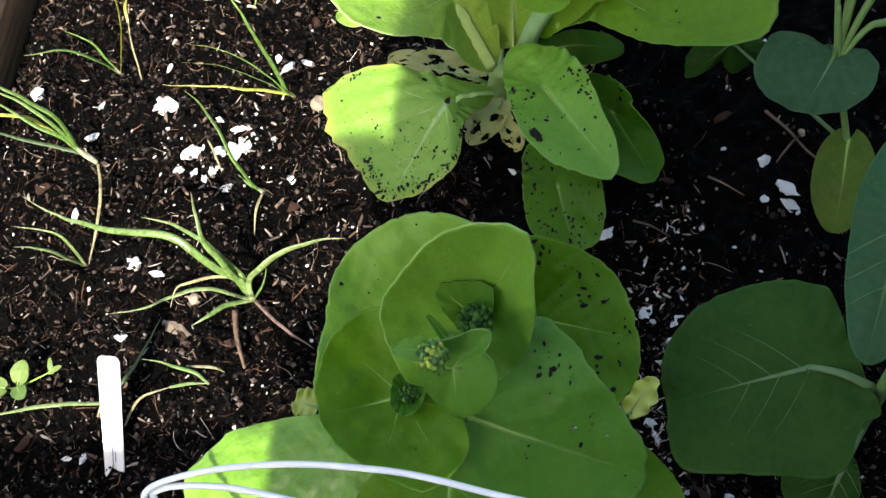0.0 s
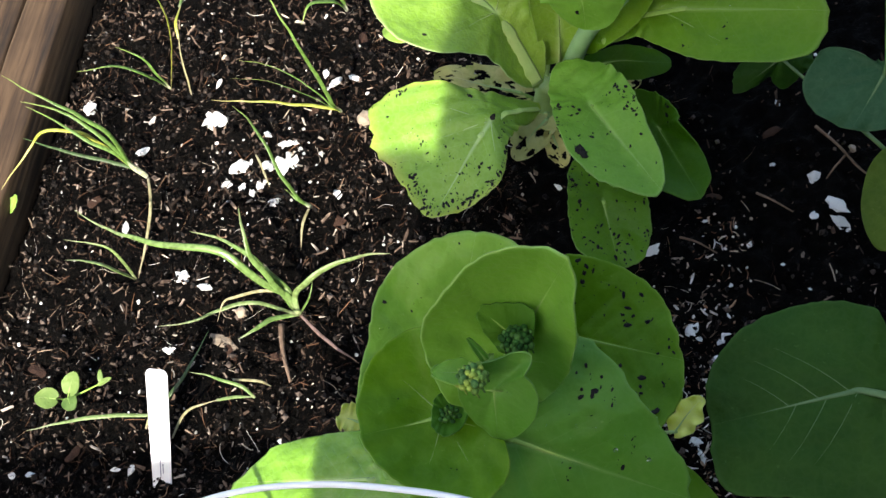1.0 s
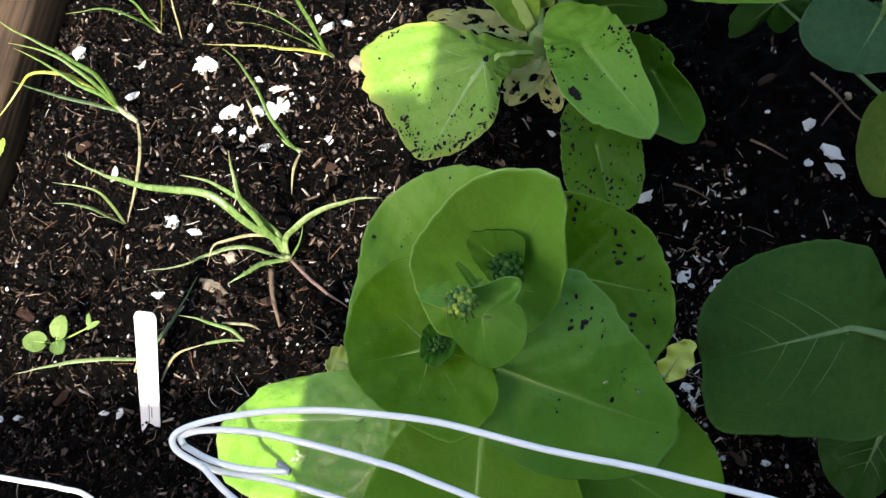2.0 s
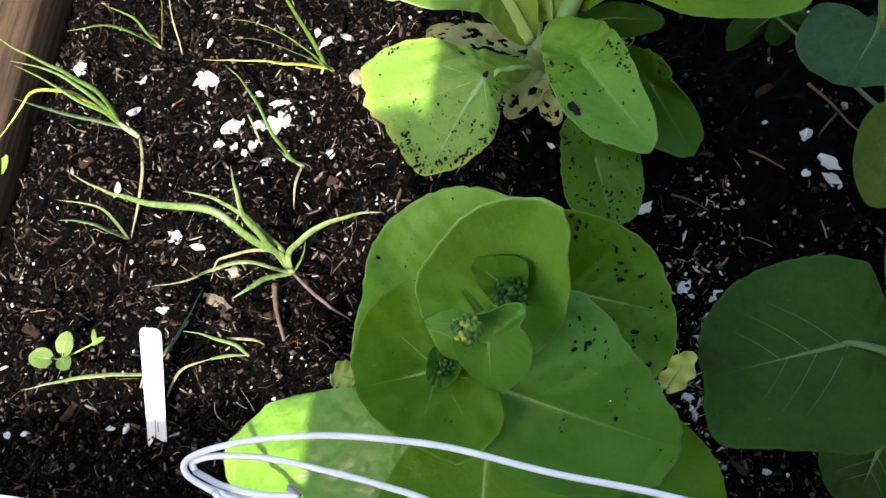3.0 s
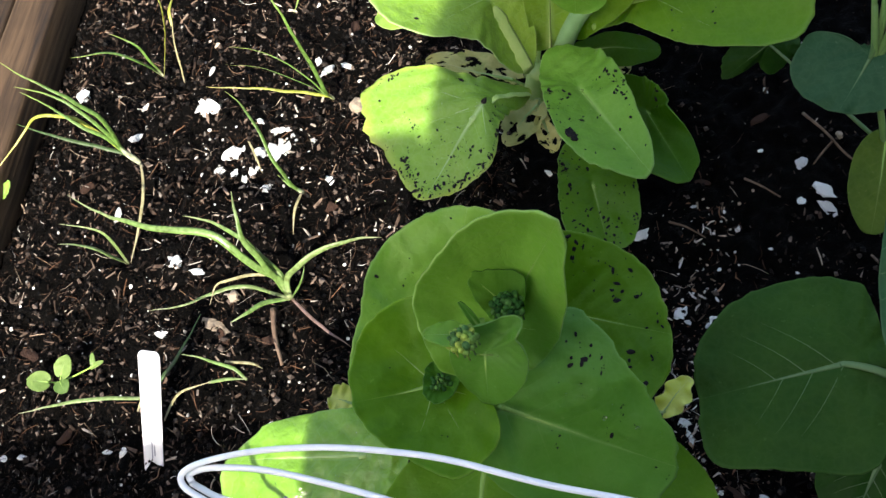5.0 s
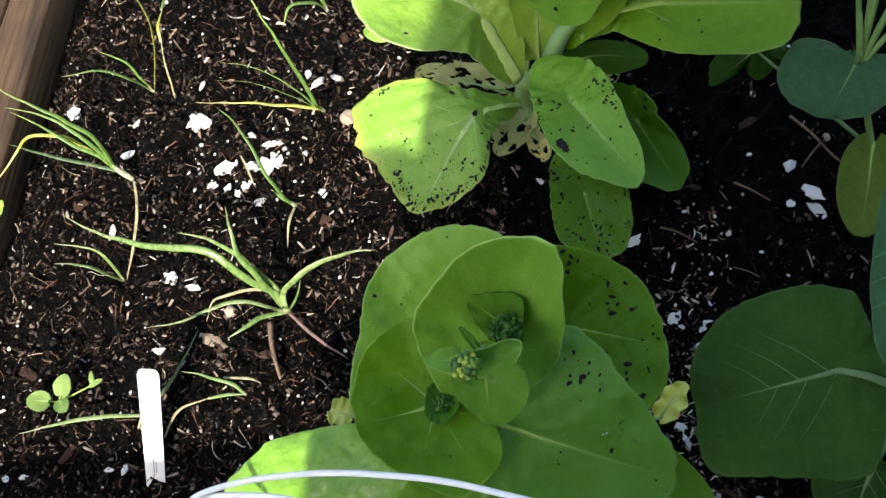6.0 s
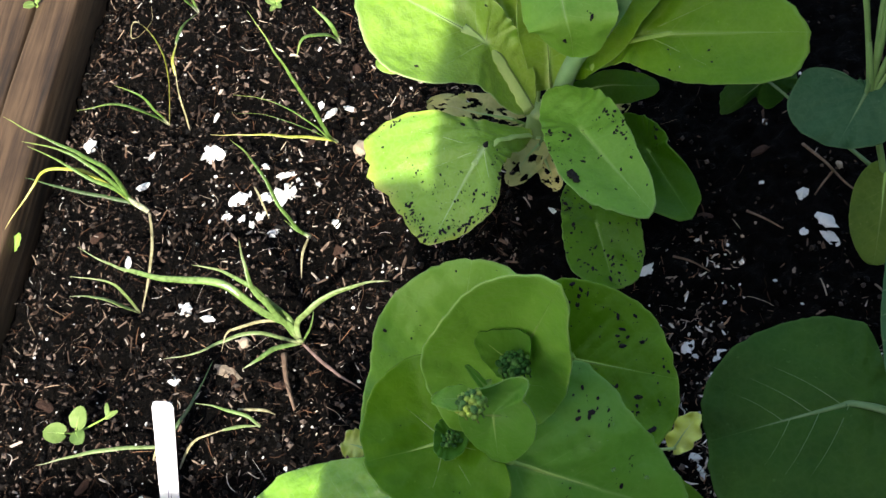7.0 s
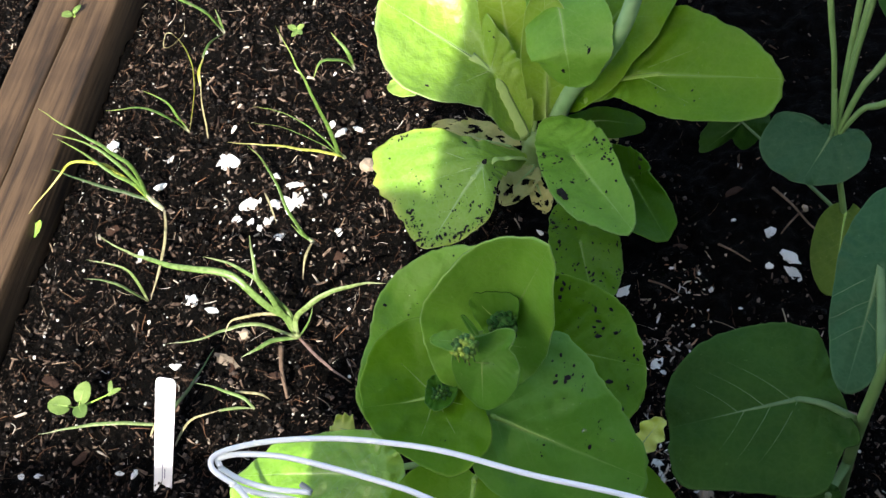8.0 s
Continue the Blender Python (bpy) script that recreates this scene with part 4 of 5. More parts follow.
for base, tip, width, seed, hole in (((0.066, 0.130, 0.032), (0.003, 0.146, 0.040), 0.030, 31, 0.16), ((0.082, 0.106, 0.036), (0.058, 0.078, 0.034), 0.026, 33, 0.20), ((0.084, 0.098, 0.032), (0.092, 0.072, 0.028), 0.017, 36, 0.22), ((0.116, 0.140, 0.034), (0.148, 0.132, 0.030), 0.026, 35, 0.20)):
    w = Blade(base, tip, width, arch=0.05, cup=0.05, ruffle=0.06, seed=seed, serrate=0.07)
    add_leaf(back, w, WITHERED, RIB, BT + Vector((0, 0, 0.01)), 0.0014, 0.6, 0.003, gone=eaten(seed, hole), label="withered cream leaf riddled with ragged holes")
settle(back)

# ---- the two blue-green cabbages at the side ----
cab = plant_root("cabbage_plant", (0.2805, -0.140, 0.0), "blue-green cabbage seedling with large rounded leaves in soil", "plant", "young cabbage plants")
CT = Vector((0.2805, -0.1400, -0.004))
bm = bmesh.new()
tube(bm, [CT, (0.2715, -0.1443, 0.090), (0.2668, -0.1456, 0.165), (0.2700, -0.1360, 0.225), (0.2740, -0.1300, 0.250)], lambda s: 0.0038 - 0.0012 * s, 10)
part("stem", bm, STALK, cab)
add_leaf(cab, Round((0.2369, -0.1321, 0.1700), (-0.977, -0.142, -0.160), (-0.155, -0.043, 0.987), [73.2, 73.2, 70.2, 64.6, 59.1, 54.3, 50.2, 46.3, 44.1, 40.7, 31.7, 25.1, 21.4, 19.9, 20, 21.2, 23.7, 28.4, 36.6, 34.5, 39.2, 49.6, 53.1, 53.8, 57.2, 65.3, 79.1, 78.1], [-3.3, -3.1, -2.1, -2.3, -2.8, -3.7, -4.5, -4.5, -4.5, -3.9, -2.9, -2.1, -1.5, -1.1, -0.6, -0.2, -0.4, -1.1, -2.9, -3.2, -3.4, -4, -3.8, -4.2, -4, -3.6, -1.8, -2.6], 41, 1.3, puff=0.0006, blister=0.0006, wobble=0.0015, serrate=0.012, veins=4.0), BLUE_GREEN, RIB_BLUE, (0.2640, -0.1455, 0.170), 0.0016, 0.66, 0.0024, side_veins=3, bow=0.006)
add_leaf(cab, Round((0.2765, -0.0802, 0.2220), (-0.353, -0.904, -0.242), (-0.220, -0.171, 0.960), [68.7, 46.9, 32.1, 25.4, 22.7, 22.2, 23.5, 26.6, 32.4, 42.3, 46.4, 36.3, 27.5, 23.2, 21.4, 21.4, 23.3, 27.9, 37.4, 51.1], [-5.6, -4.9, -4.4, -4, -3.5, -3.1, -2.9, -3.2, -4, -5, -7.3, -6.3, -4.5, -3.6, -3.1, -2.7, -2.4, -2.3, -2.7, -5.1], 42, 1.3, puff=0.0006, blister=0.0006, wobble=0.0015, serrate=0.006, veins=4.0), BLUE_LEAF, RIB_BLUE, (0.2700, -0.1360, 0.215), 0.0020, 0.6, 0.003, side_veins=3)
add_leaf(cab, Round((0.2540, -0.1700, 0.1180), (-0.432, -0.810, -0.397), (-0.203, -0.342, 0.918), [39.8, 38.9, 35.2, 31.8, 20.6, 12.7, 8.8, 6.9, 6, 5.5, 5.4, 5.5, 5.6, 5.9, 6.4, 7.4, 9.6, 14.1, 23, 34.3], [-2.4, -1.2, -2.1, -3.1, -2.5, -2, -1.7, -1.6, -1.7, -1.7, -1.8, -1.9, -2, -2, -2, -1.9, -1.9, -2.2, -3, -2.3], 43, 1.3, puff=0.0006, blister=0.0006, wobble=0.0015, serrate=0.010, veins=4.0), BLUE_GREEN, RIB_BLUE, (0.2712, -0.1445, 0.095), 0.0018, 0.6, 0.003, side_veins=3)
settle(cab)

cab2 = plant_root("cabbage_plant", (0.304, 0.036, 0.0), "young cabbage with a thin stalk and fanned leaf stems", "plant", "young cabbage plants")
KT = Vector((0.304, 0.034, 0.0))
FORK = Vector((0.2860, 0.0690, 0.130))
bm = bmesh.new()
tube(bm, [KT, (0.300, 0.044, 0.05), (0.2900, 0.0620, 0.100), FORK, FORK + Vector((-0.002, 0.012, 0.022))], lambda s: 0.0024 - 0.0009 * s, 8)
part("stem", bm, STALK, cab2)
for tip, r in (((0.2784, 0.1109, 0.200), 0.0019), ((0.2919, 0.0935, 0.165), 0.0017), ((0.2992, 0.1043, 0.190), 0.0022), ((0.3127, 0.0879, 0.170), 0.0024), ((0.3163, 0.0748, 0.142), 0.0022), ((0.3030, 0.1082, 0.215), 0.0016)):
    bm = bmesh.new()
    t = Vector(tip)
    tube(bm, [FORK - Vector((0, 0.004, 0.014)), FORK.lerp(t, 0.5) + Vector((0, 0, 0.004)), t, t + (t - FORK) * 1.8], lambda s, r=r: r * (0.75 + 0.5 * s), 8)
    part("leaf_stalk", bm, STALK, cab2)
add_leaf(cab2, Round((0.2840, 0.0656, 0.1220), (-0.560, -0.762, -0.326), (-0.138, -0.302, 0.943), [36.9, 40.4, 44.5, 45.1, 40.5, 35.2, 12.2, 8.3, 7.1, 6.9, 7.5, 9.1, 12.3, 19.2, 24.4, 27.1, 29.4, 30.4, 31.9, 34], [-1, -0.1, 0.4, 0.3, -0.7, -1, 0, -0, -0.2, -0.3, -0.5, -0.7, -0.8, -0.6, 0.2, 0.7, 0.3, -0.6, -1.4, -1.5], 51, 1.3, puff=0.0005, blister=0.0006, wobble=0.0012, serrate=0.010, veins=4.0), BLUE_LEAF, RIB_BLUE, FORK, 0.0012, 0.55, 0.002)
add_leaf(cab2, Blade((0.301, 0.046, 0.056), (0.285, -0.012, 0.040), 0.038, arch=0.06, cup=0.0, seed=52, blister=0.0006), OLIVE, RIB_GREEN, KT + Vector((-0.002, 0.006, 0.03)), 0.0009, 0.5, 0.0016)
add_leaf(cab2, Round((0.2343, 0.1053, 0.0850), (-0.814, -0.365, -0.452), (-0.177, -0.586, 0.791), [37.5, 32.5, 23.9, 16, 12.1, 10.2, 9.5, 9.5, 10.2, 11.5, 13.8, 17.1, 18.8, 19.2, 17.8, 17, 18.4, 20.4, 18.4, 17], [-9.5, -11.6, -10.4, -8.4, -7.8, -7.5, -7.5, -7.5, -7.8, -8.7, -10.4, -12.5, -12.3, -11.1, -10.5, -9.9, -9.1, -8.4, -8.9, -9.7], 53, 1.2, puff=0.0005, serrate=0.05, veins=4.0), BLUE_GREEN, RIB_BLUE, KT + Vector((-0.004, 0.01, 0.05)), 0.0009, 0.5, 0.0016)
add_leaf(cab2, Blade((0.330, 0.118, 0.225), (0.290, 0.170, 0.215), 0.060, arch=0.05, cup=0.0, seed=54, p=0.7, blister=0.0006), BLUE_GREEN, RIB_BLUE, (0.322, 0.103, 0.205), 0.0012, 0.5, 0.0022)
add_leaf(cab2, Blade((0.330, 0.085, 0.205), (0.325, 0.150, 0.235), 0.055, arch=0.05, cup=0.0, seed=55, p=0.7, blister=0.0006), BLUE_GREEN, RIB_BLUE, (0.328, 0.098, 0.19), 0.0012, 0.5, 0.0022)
settle(cab2)


# ---- seedlings and grass blades on the open soil ----
def blade(parent, points, width, mat, flat=0.22):
    bm = bmesh.new()
    steps = spline(points, 4 * (len(points) - 1))
    points = [q + Vector((noise.noise(q * 60), noise.noise(q * 60 + Vector((7, 0, 0))), 0)) * 0.0012 * min(i / 3, 1) for i, q in enumerate(steps)]
    tube(bm, points, lambda s: 0.31 * width * (0.75 + 0.35 * math.sin(math.pi * min(s * 1.2, 1))) * (1 - s ** 4) + 0.0001, 7, flat, 3 * (len(points) - 1))
    part("blade", bm, mat, parent)


def seedling(name, label, category, group, foot, blades):
    root = plant_root(name, foot, label, category, group)
    for mat, width, *points in blades:
        blade(root, points, width, mat)
    settle(root)
    return root


ONION = ("onion_seedling", "thin green onion seedling with narrow tube leaves in soil", "onion", "onion seedlings")
f = (-0.2279, 0.1077, 0.002)
seedling(*ONION, f, [
    (BLADE, 0.0050, f, (-0.2358, 0.1119, 0.018), (-0.2395, 0.1221, 0.045), (-0.2563, 0.1295, 0.068), (-0.2771, 0.1372, 0.082), (-0.3037, 0.1519, 0.092)),
    (BLADE, 0.0046, f, (-0.2358, 0.1129, 0.018), (-0.2407, 0.1171, 0.038), (-0.2544, 0.1265, 0.055), (-0.2751, 0.1361, 0.066), (-0.3000, 0.1428, 0.070)),
    (BLADE, 0.0046, f, (-0.2358, 0.1119, 0.016), (-0.2427, 0.1151, 0.032), (-0.2596, 0.1206, 0.046), (-0.2783, 0.1312, 0.056), (-0.3000, 0.1428, 0.062)),
    (BLADE_YELLOW, 0.0038, f, (-0.2378, 0.1130, 0.016), (-0.2575, 0.1246, 0.040), (-0.2704, 0.1260, 0.050), (-0.2865, 0.1234, 0.056), (-0.2958, 0.1137, 0.055), (-0.3112, 0.1001, 0.046), (-0.3265, 0.0906, 0.036)),
    (DARK_BLADE, 0.0044, f, (-0.2368, 0.1120, 0.012), (-0.2637, 0.1168, 0.022), (-0.2945, 0.1247, 0.030), (-0.3172, 0.1333, 0.034)),
    (NECK, 0.0066, f, (-0.2310, 0.1095, 0.008), (-0.2345, 0.1112, 0.016), (-0.2365, 0.1130, 0.022)),
])
f = (-0.2274, 0.0237, 0.003)
seedling(*ONION, f, [
    (PALE_GRASS, 0.0042, f, (-0.2263, 0.0276, 0.030), (-0.2341, 0.0329, 0.045), (-0.2610, 0.0376, 0.050)),
    (PALE_GRASS, 0.0040, f, (-0.2344, 0.0229, 0.025), (-0.2473, 0.0262, 0.035), (-0.2643, 0.0267, 0.040)),
])
f = (-0.0757, 0.1473, 0.003)
seedling(*ONION, f, [
    (BLADE, 0.0048, f, (-0.0778, 0.1453, 0.020), (-0.0775, 0.1440, 0.060), (-0.0840, 0.1545, 0.105), (-0.0979, 0.1769, 0.140)),
    (BLADE, 0.0042, f, (-0.0788, 0.1444, 0.018), (-0.0935, 0.1538, 0.035), (-0.1143, 0.1634, 0.048), (-0.1421, 0.1712, 0.052)),
    (BLADE, 0.0038, f, (-0.0788, 0.1444, 0.015), (-0.0927, 0.1488, 0.026), (-0.1165, 0.1565, 0.038), (-0.1483, 0.1614, 0.044)),
    (BLADE_YELLOW, 0.0040, f, (-0.0798, 0.1464, 0.010), (-0.1017, 0.1480, 0.018), (-0.1297, 0.1499, 0.024), (-0.1696, 0.1540, 0.028)),
    (NECK, 0.0060, f, (-0.0768, 0.1463, 0.008), (-0.0782, 0.1458, 0.016), (-0.0790, 0.1460, 0.022)),
])
f = (-0.0950, 0.0698, 0.003)
seedling(*ONION, f, [
    (BLADE, 0.0044, f, (-0.1019, 0.0730, 0.012), (-0.1115, 0.0863, 0.030), (-0.1181, 0.1015, 0.045), (-0.1276, 0.1168, 0.055), (-0.1393, 0.1271, 0.060)),
    (BLADE, 0.0034, f, (-0.1040, 0.0740, 0.010), (-0.1120, 0.0800, 0.016)),
    (NECK, 0.0050, f, (-0.0975, 0.0710, 0.005), (-0.1000, 0.0722, 0.009)),
])
f = (-0.2157, 0.1834, 0.003)
seedling(*ONION, f, [
    (BLADE, 0.0038, f, (-0.2248, 0.1816, 0.030), (-0.2438, 0.1812, 0.045), (-0.2709, 0.1770, 0.050)),
    (BLADE, 0.0034, f, (-0.2170, 0.1830, 0.028), (-0.2246, 0.1886, 0.045), (-0.2414, 0.1951, 0.050)),
    (BLADE_YELLOW, 0.0036, f, (-0.1947, 0.1828, 0.050), (-0.1864, 0.1935, 0.080), (-0.1940, 0.2088, 0.090), (-0.2036, 0.2200, 0.090)),
    (STRAW, 0.0020, (-0.2036, 0.2200, 0.090), (-0.2096, 0.2222, 0.088), (-0.2115, 0.2123, 0.084), (-0.2058, 0.2161, 0.081), (-0.1984, 0.2279, 0.080), (-0.2000, 0.2409, 0.080)),
])
f = (-0.1979, 0.1759, 0.003)
seedling(*ONION, f, [
    (STRAW, 0.0030, f, (-0.1937, 0.1847, 0.030), (-0.1931, 0.2057, 0.050)),
    (BLADE_YELLOW, 0.0036, (-0.1932, 0.2000, 0.045), (-0.1935, 0.2100, 0.052), (-0.1943, 0.2328, 0.045)),
    (BLADE, 0.0038, (-0.1943, 0.2280, 0.047), (-0.1946, 0.2420, 0.042), (-0.1948, 0.2640, 0.027), (-0.1950, 0.2848, 0.008)),
])
f = (-0.1976, 0.2890, 0.003)
seedling(*ONION, f, [
    (BLADE, 0.0046, f, (-0.2046, 0.2901, 0.030), (-0.2295, 0.2948, 0.050), (-0.2374, 0.2961, 0.055)),
    (BLADE, 0.0034, f, (-0.1990, 0.2950, 0.014), (-0.2013, 0.3010, 0.022)),
])
f = (-0.074, 0.238, 0.003)
seedling(*ONION, f, [
    (BLADE, 0.0050, f, (-0.080, 0.236, 0.020), (-0.096, 0.228, 0.030), (-0.104, 0.214, 0.024)),
    (BLADE, 0.0050, f, (-0.078, 0.246, 0.020), (-0.090, 0.258, 0.030)),
])

f = (-0.1000, -0.0130, 0.004)
seedling("grass_tuft", "tangled tuft of green and straw-coloured grass blades", "grass", "grass tufts on the soil", f, [
    (GRASS, 0.0085, f, (-0.1045, -0.0045, 0.018), (-0.1210, 0.0025, 0.035), (-0.1347, 0.0129, 0.050), (-0.1515, 0.0204, 0.055), (-0.1814, 0.0243, 0.055), (-0.2071, 0.0331, 0.055), (-0.2288, 0.0427, 0.050), (-0.2593, 0.0626, 0.045)),
    (GRASS, 0.0060, f, (-0.1040, -0.0010, 0.020), (-0.1158, 0.0084, 0.040), (-0.1246, 0.0166, 0.050), (-0.1462, 0.0293, 0.050), (-0.1680, 0.0369, 0.048)),
    (GRASS, 0.0066, f, (-0.1042, -0.0070, 0.010), (-0.1110, 0.0012, 0.040), (-0.1187, 0.0105, 0.055), (-0.1213, 0.0266, 0.068), (-0.1239, 0.0406, 0.072)),
    (PALE_GRASS, 0.0044, f, (-0.1041, -0.0020, 0.020), (-0.1108, 0.0072, 0.030), (-0.1157, 0.0124, 0.040)),
    (STRAW, 0.0034, f, (-0.1061, -0.0020, 0.018), (-0.1251, -0.0023, 0.025), (-0.1393, -0.0069, 0.030), (-0.1473, -0.0097, 0.028), (-0.1556, -0.0185, 0.015)),
    (PALE_GRASS, 0.0044, f, (-0.1223, -0.0094, 0.020), (-0.1383, -0.0090, 0.022), (-0.1524, -0.0126, 0.022), (-0.1726, -0.0190, 0.020), (-0.2016, -0.0181, 0.012)),
    (GRASS, 0.0056, f, (-0.1166, -0.0176, 0.012), (-0.1268, -0.0263, 0.016), (-0.1400, -0.0329, 0.015)),
    (PALE_GRASS, 0.0072, f, (-0.0985, -0.0050, 0.020), (-0.0861, -0.0025, 0.035), (-0.0749, 0.0032, 0.040), (-0.0578, 0.0087, 0.042), (-0.0427, 0.0123, 0.040), (-0.0276, 0.0148, 0.035)),
    (GRASS, 0.0040, f, (-0.0893, -0.0104, 0.020), (-0.0841, -0.0035, 0.028), (-0.0829, 0.0034, 0.032)),
    (BROWN_BLADE, 0.0034, f, (-0.0771, -0.0358, 0.006), (-0.0565, -0.0514, 0.004)),
])
f = (-0.1869, -0.0966, 0.003)
seedling("grass_tuft", "few bent yellow-green blades beside the plant label", "grass", "grass tufts on the soil", f, [
    (STRAW, 0.0030, f, (-0.1766, -0.0869, 0.015), (-0.1664, -0.0802, 0.020), (-0.1453, -0.0778, 0.026)),
    (PALE_GRASS, 0.0034, (-0.1480, -0.0780, 0.025), (-0.1330, -0.0776, 0.028), (-0.1200, -0.0785, 0.029)),
    (GRASS, 0.0036, (-0.1194, -0.0790, 0.029), (-0.1282, -0.0723, 0.035), (-0.1430, -0.0668, 0.038), (-0.1619, -0.0623, 0.040)),
    (STRAW, 0.0028, (-0.1340, -0.0671, 0.034), (-0.1161, -0.0686, 0.031), (-0.1101, -0.0708, 0.025)),
])
f = (-0.2000, -0.0800, 0.003)
seedling("grass_tuft", "long dry blades lying flat over the soil", "grass", "grass tufts on the soil", f, [
    (PALE_GRASS, 0.0044, f, (-0.2325, -0.0822, 0.014), (-0.2586, -0.0845, 0.016), (-0.2927, -0.0885, 0.012)),
    (DARK_BLADE, 0.0044, f, (-0.1891, -0.0675, 0.008), (-0.1756, -0.0509, 0.012), (-0.1627, -0.0233, 0.012)),
    (STRAW, 0.0028, (-0.206, -0.090, 0.006), (-0.200, -0.080, 0.012), (-0.196, -0.070, 0.008)),
])


def stray(points, width, mat, label):
    root = plant_root("dry_stalk", points[0], label, "stalk", "dry stalks on the soil")
    blade(root, points, width, mat)
    settle(root)


stray([(-0.2231, 0.1026, 0.010), (-0.2177, 0.0814, 0.012), (-0.2174, 0.0574, 0.012), (-0.2200, 0.0364, 0.010), (-0.2244, 0.0236, 0.005)], 0.0036, STRAW, "pale dry onion leaf lying on the soil")
stray([(-0.096, 0.068, 0.006), (-0.100, 0.054, 0.008), (-0.101, 0.036, 0.004)], 0.0032, STRAW, "short withered leaf lying on the soil")
stray([(-0.140, 0.116, 0.006), (-0.132, 0.100, 0.008), (-0.128, 0.088, 0.005)], 0.0024, STRAW, "thin dry shoot lying on the soil")


def sprout(foot, leaves, label):
    root = plant_root("sprout", foot, label, "seedling", "small weeds")
    for base, tip, width, seed in leaves:
        base, tip = Vector(base), Vector(base).lerp(Vector(tip), 0.8)
        bl = Blade(base, tip, width * 0.78, arch=0.06, cup=0.04, ruffle=0.01, seed=seed, p=0.75, blister=0.0003)
        add_leaf(root, bl, SPROUT, RIB_GREEN, foot, 0.0004, 0.5, 0.0008)
    settle(root)


sprout((-0.2700, -0.0650, 0.002), [((-0.2730, -0.0668, 0.012), (-0.2930, -0.0652, 0.014), 0.019, 61), ((-0.2640, -0.0630, 0.012), (-0.2575, -0.0460, 0.017), 0.018, 62), ((-0.2655, -0.0660, 0.010), (-0.2595, -0.0770, 0.010), 0.015, 63), ((-0.2420, -0.0580, 0.012), (-0.2290, -0.0540, 0.016), 0.005, 64), ((-0.2400, -0.0575, 0.012), (-0.2410, -0.0460, 0.016), 0.005, 73)], "small round-leaved weed seedling in the soil")
sprout((-0.129, 0.284, 0.001), [((-0.130, 0.285, 0.006), (-0.139, 0.289, 0.008), 0.007, 65), ((-0.128, 0.285, 0.006), (-0.121, 0.289, 0.008), 0.007, 66), ((-0.129, 0.282, 0.006), (-0.133, 0.275, 0.008), 0.006, 67), ((-0.128, 0.283, 0.006), (-0.122, 0.277, 0.008), 0.006, 68)], "tiny bright green weed seedling in the soil")
sprout((-0.3348, 0.3037, 0.0205), [((-0.3358, 0.3037, 0.0285), (-0.3448, 0.2997, 0.0325), 0.010, 69), ((-0.3338, 0.3047, 0.0285), (-0.3248, 0.3117, 0.0325), 0.007, 70)], "tiny weed growing from the crack between boards")


def leaf_scrap(base, tip, width, mat, label, seed):
    bl = Blade(base, tip, width, arch=0.08, cup=0.10, ruffle=0.08, seed=seed, serrate=0.06)
    ob = mesh_object("leaf_scrap", bl.mesh(16, 12), mat)
    tagged(ob, label, "leaf", "fallen leaf scraps")


leaf_scrap((-0.3351, 0.0848, 0.010), (-0.3281, 0.0958, 0.014), 0.008, SUNLIT_GREEN, "fallen pale green leaf scrap against the board", 81)


# ---- plant label and wire support ----
def plant_label():
    foot, head = Vector((-0.1965, -0.1345, -0.012)), Vector((-0.1785, -0.0640, 0.056))
    root = plant_root("plant_label", (-0.1945, -0.122, 0.0), "white plastic plant label stuck into the soil", "label")
    a = (head - foot).normalized()
    side = (Vector((1, 0, 0)) - a * a.x).normalized()
    n = side.cross(a)
    if n.z < 0:
        n = -n
    length, w, t = (head - foot).length, 0.0150, 0.0011
    outline = [(-w * 0.44, 0), (-w * 0.5, length - 0.004), (-w * 0.42, length - 0.001), (-w * 0.3, length), (w * 0.3, length), (w * 0.42, length - 0.001), (w * 0.5, length - 0.004), (w * 0.44, 0)]
    bm = bmesh.new()
    up = [bm.verts.new(foot + side * x + a * y + n * t / 2) for x, y in outline]
    dn = [bm.verts.new(foot + side * x + a * y - n * t / 2) for x, y in outline]
    bm.faces.new(up)
    bm.faces.new(dn[::-1])
    for i in range(len(outline)):
        j = (i + 1) % len(outline)
        bm.faces.new((up[i], dn[i], dn[j], up[j]))
    bmesh.ops.recalc_face_normals(bm, faces=bm.faces)
    bmesh.ops.bevel(bm, geom=bm.edges[:], offset=0.0002, segments=1, affect="EDGES")
    part("tag", bm, LABEL, root, smooth=False)
    bm = bmesh.new()
    for x, y0, y1 in ((-0.0008, 0.018, 0.034), (0.0010, 0.020, 0.028)):
        c = [foot + side * (x + dx) + a * y + n * (t / 2 + 0.0002) for dx, y in ((0, y0), (0.0006, y0), (0.0006, y1), (0, y1))]
        vs = [bm.verts.new(q) for q in c] + [bm.verts.new(q - n * 0.0004) for q in c]
        for q in ((0, 1, 2, 3), (7, 6, 5, 4), (0, 4, 5, 1), (1, 5, 6, 2), (2, 6, 7, 3), (3, 7, 4, 0)):
            bm.faces.new([vs[i] for i in q])
    part("writing", bm, INK, root, "faint pencil strokes", smooth=False)
    settle(root)


plant_label()

support = plant_root("wire_support", (0.10, -0.26, 0.0), "white plastic-coated wire loops of a plant support", "plant support")
WZ = 0.300


def wire(name, points, r=0.00130):
    bm = bmesh.new()
    tube(bm, points, lambda s: r, 10, 1.0, 10 * (len(points) - 1))
    part(name, bm, WIRE, support)


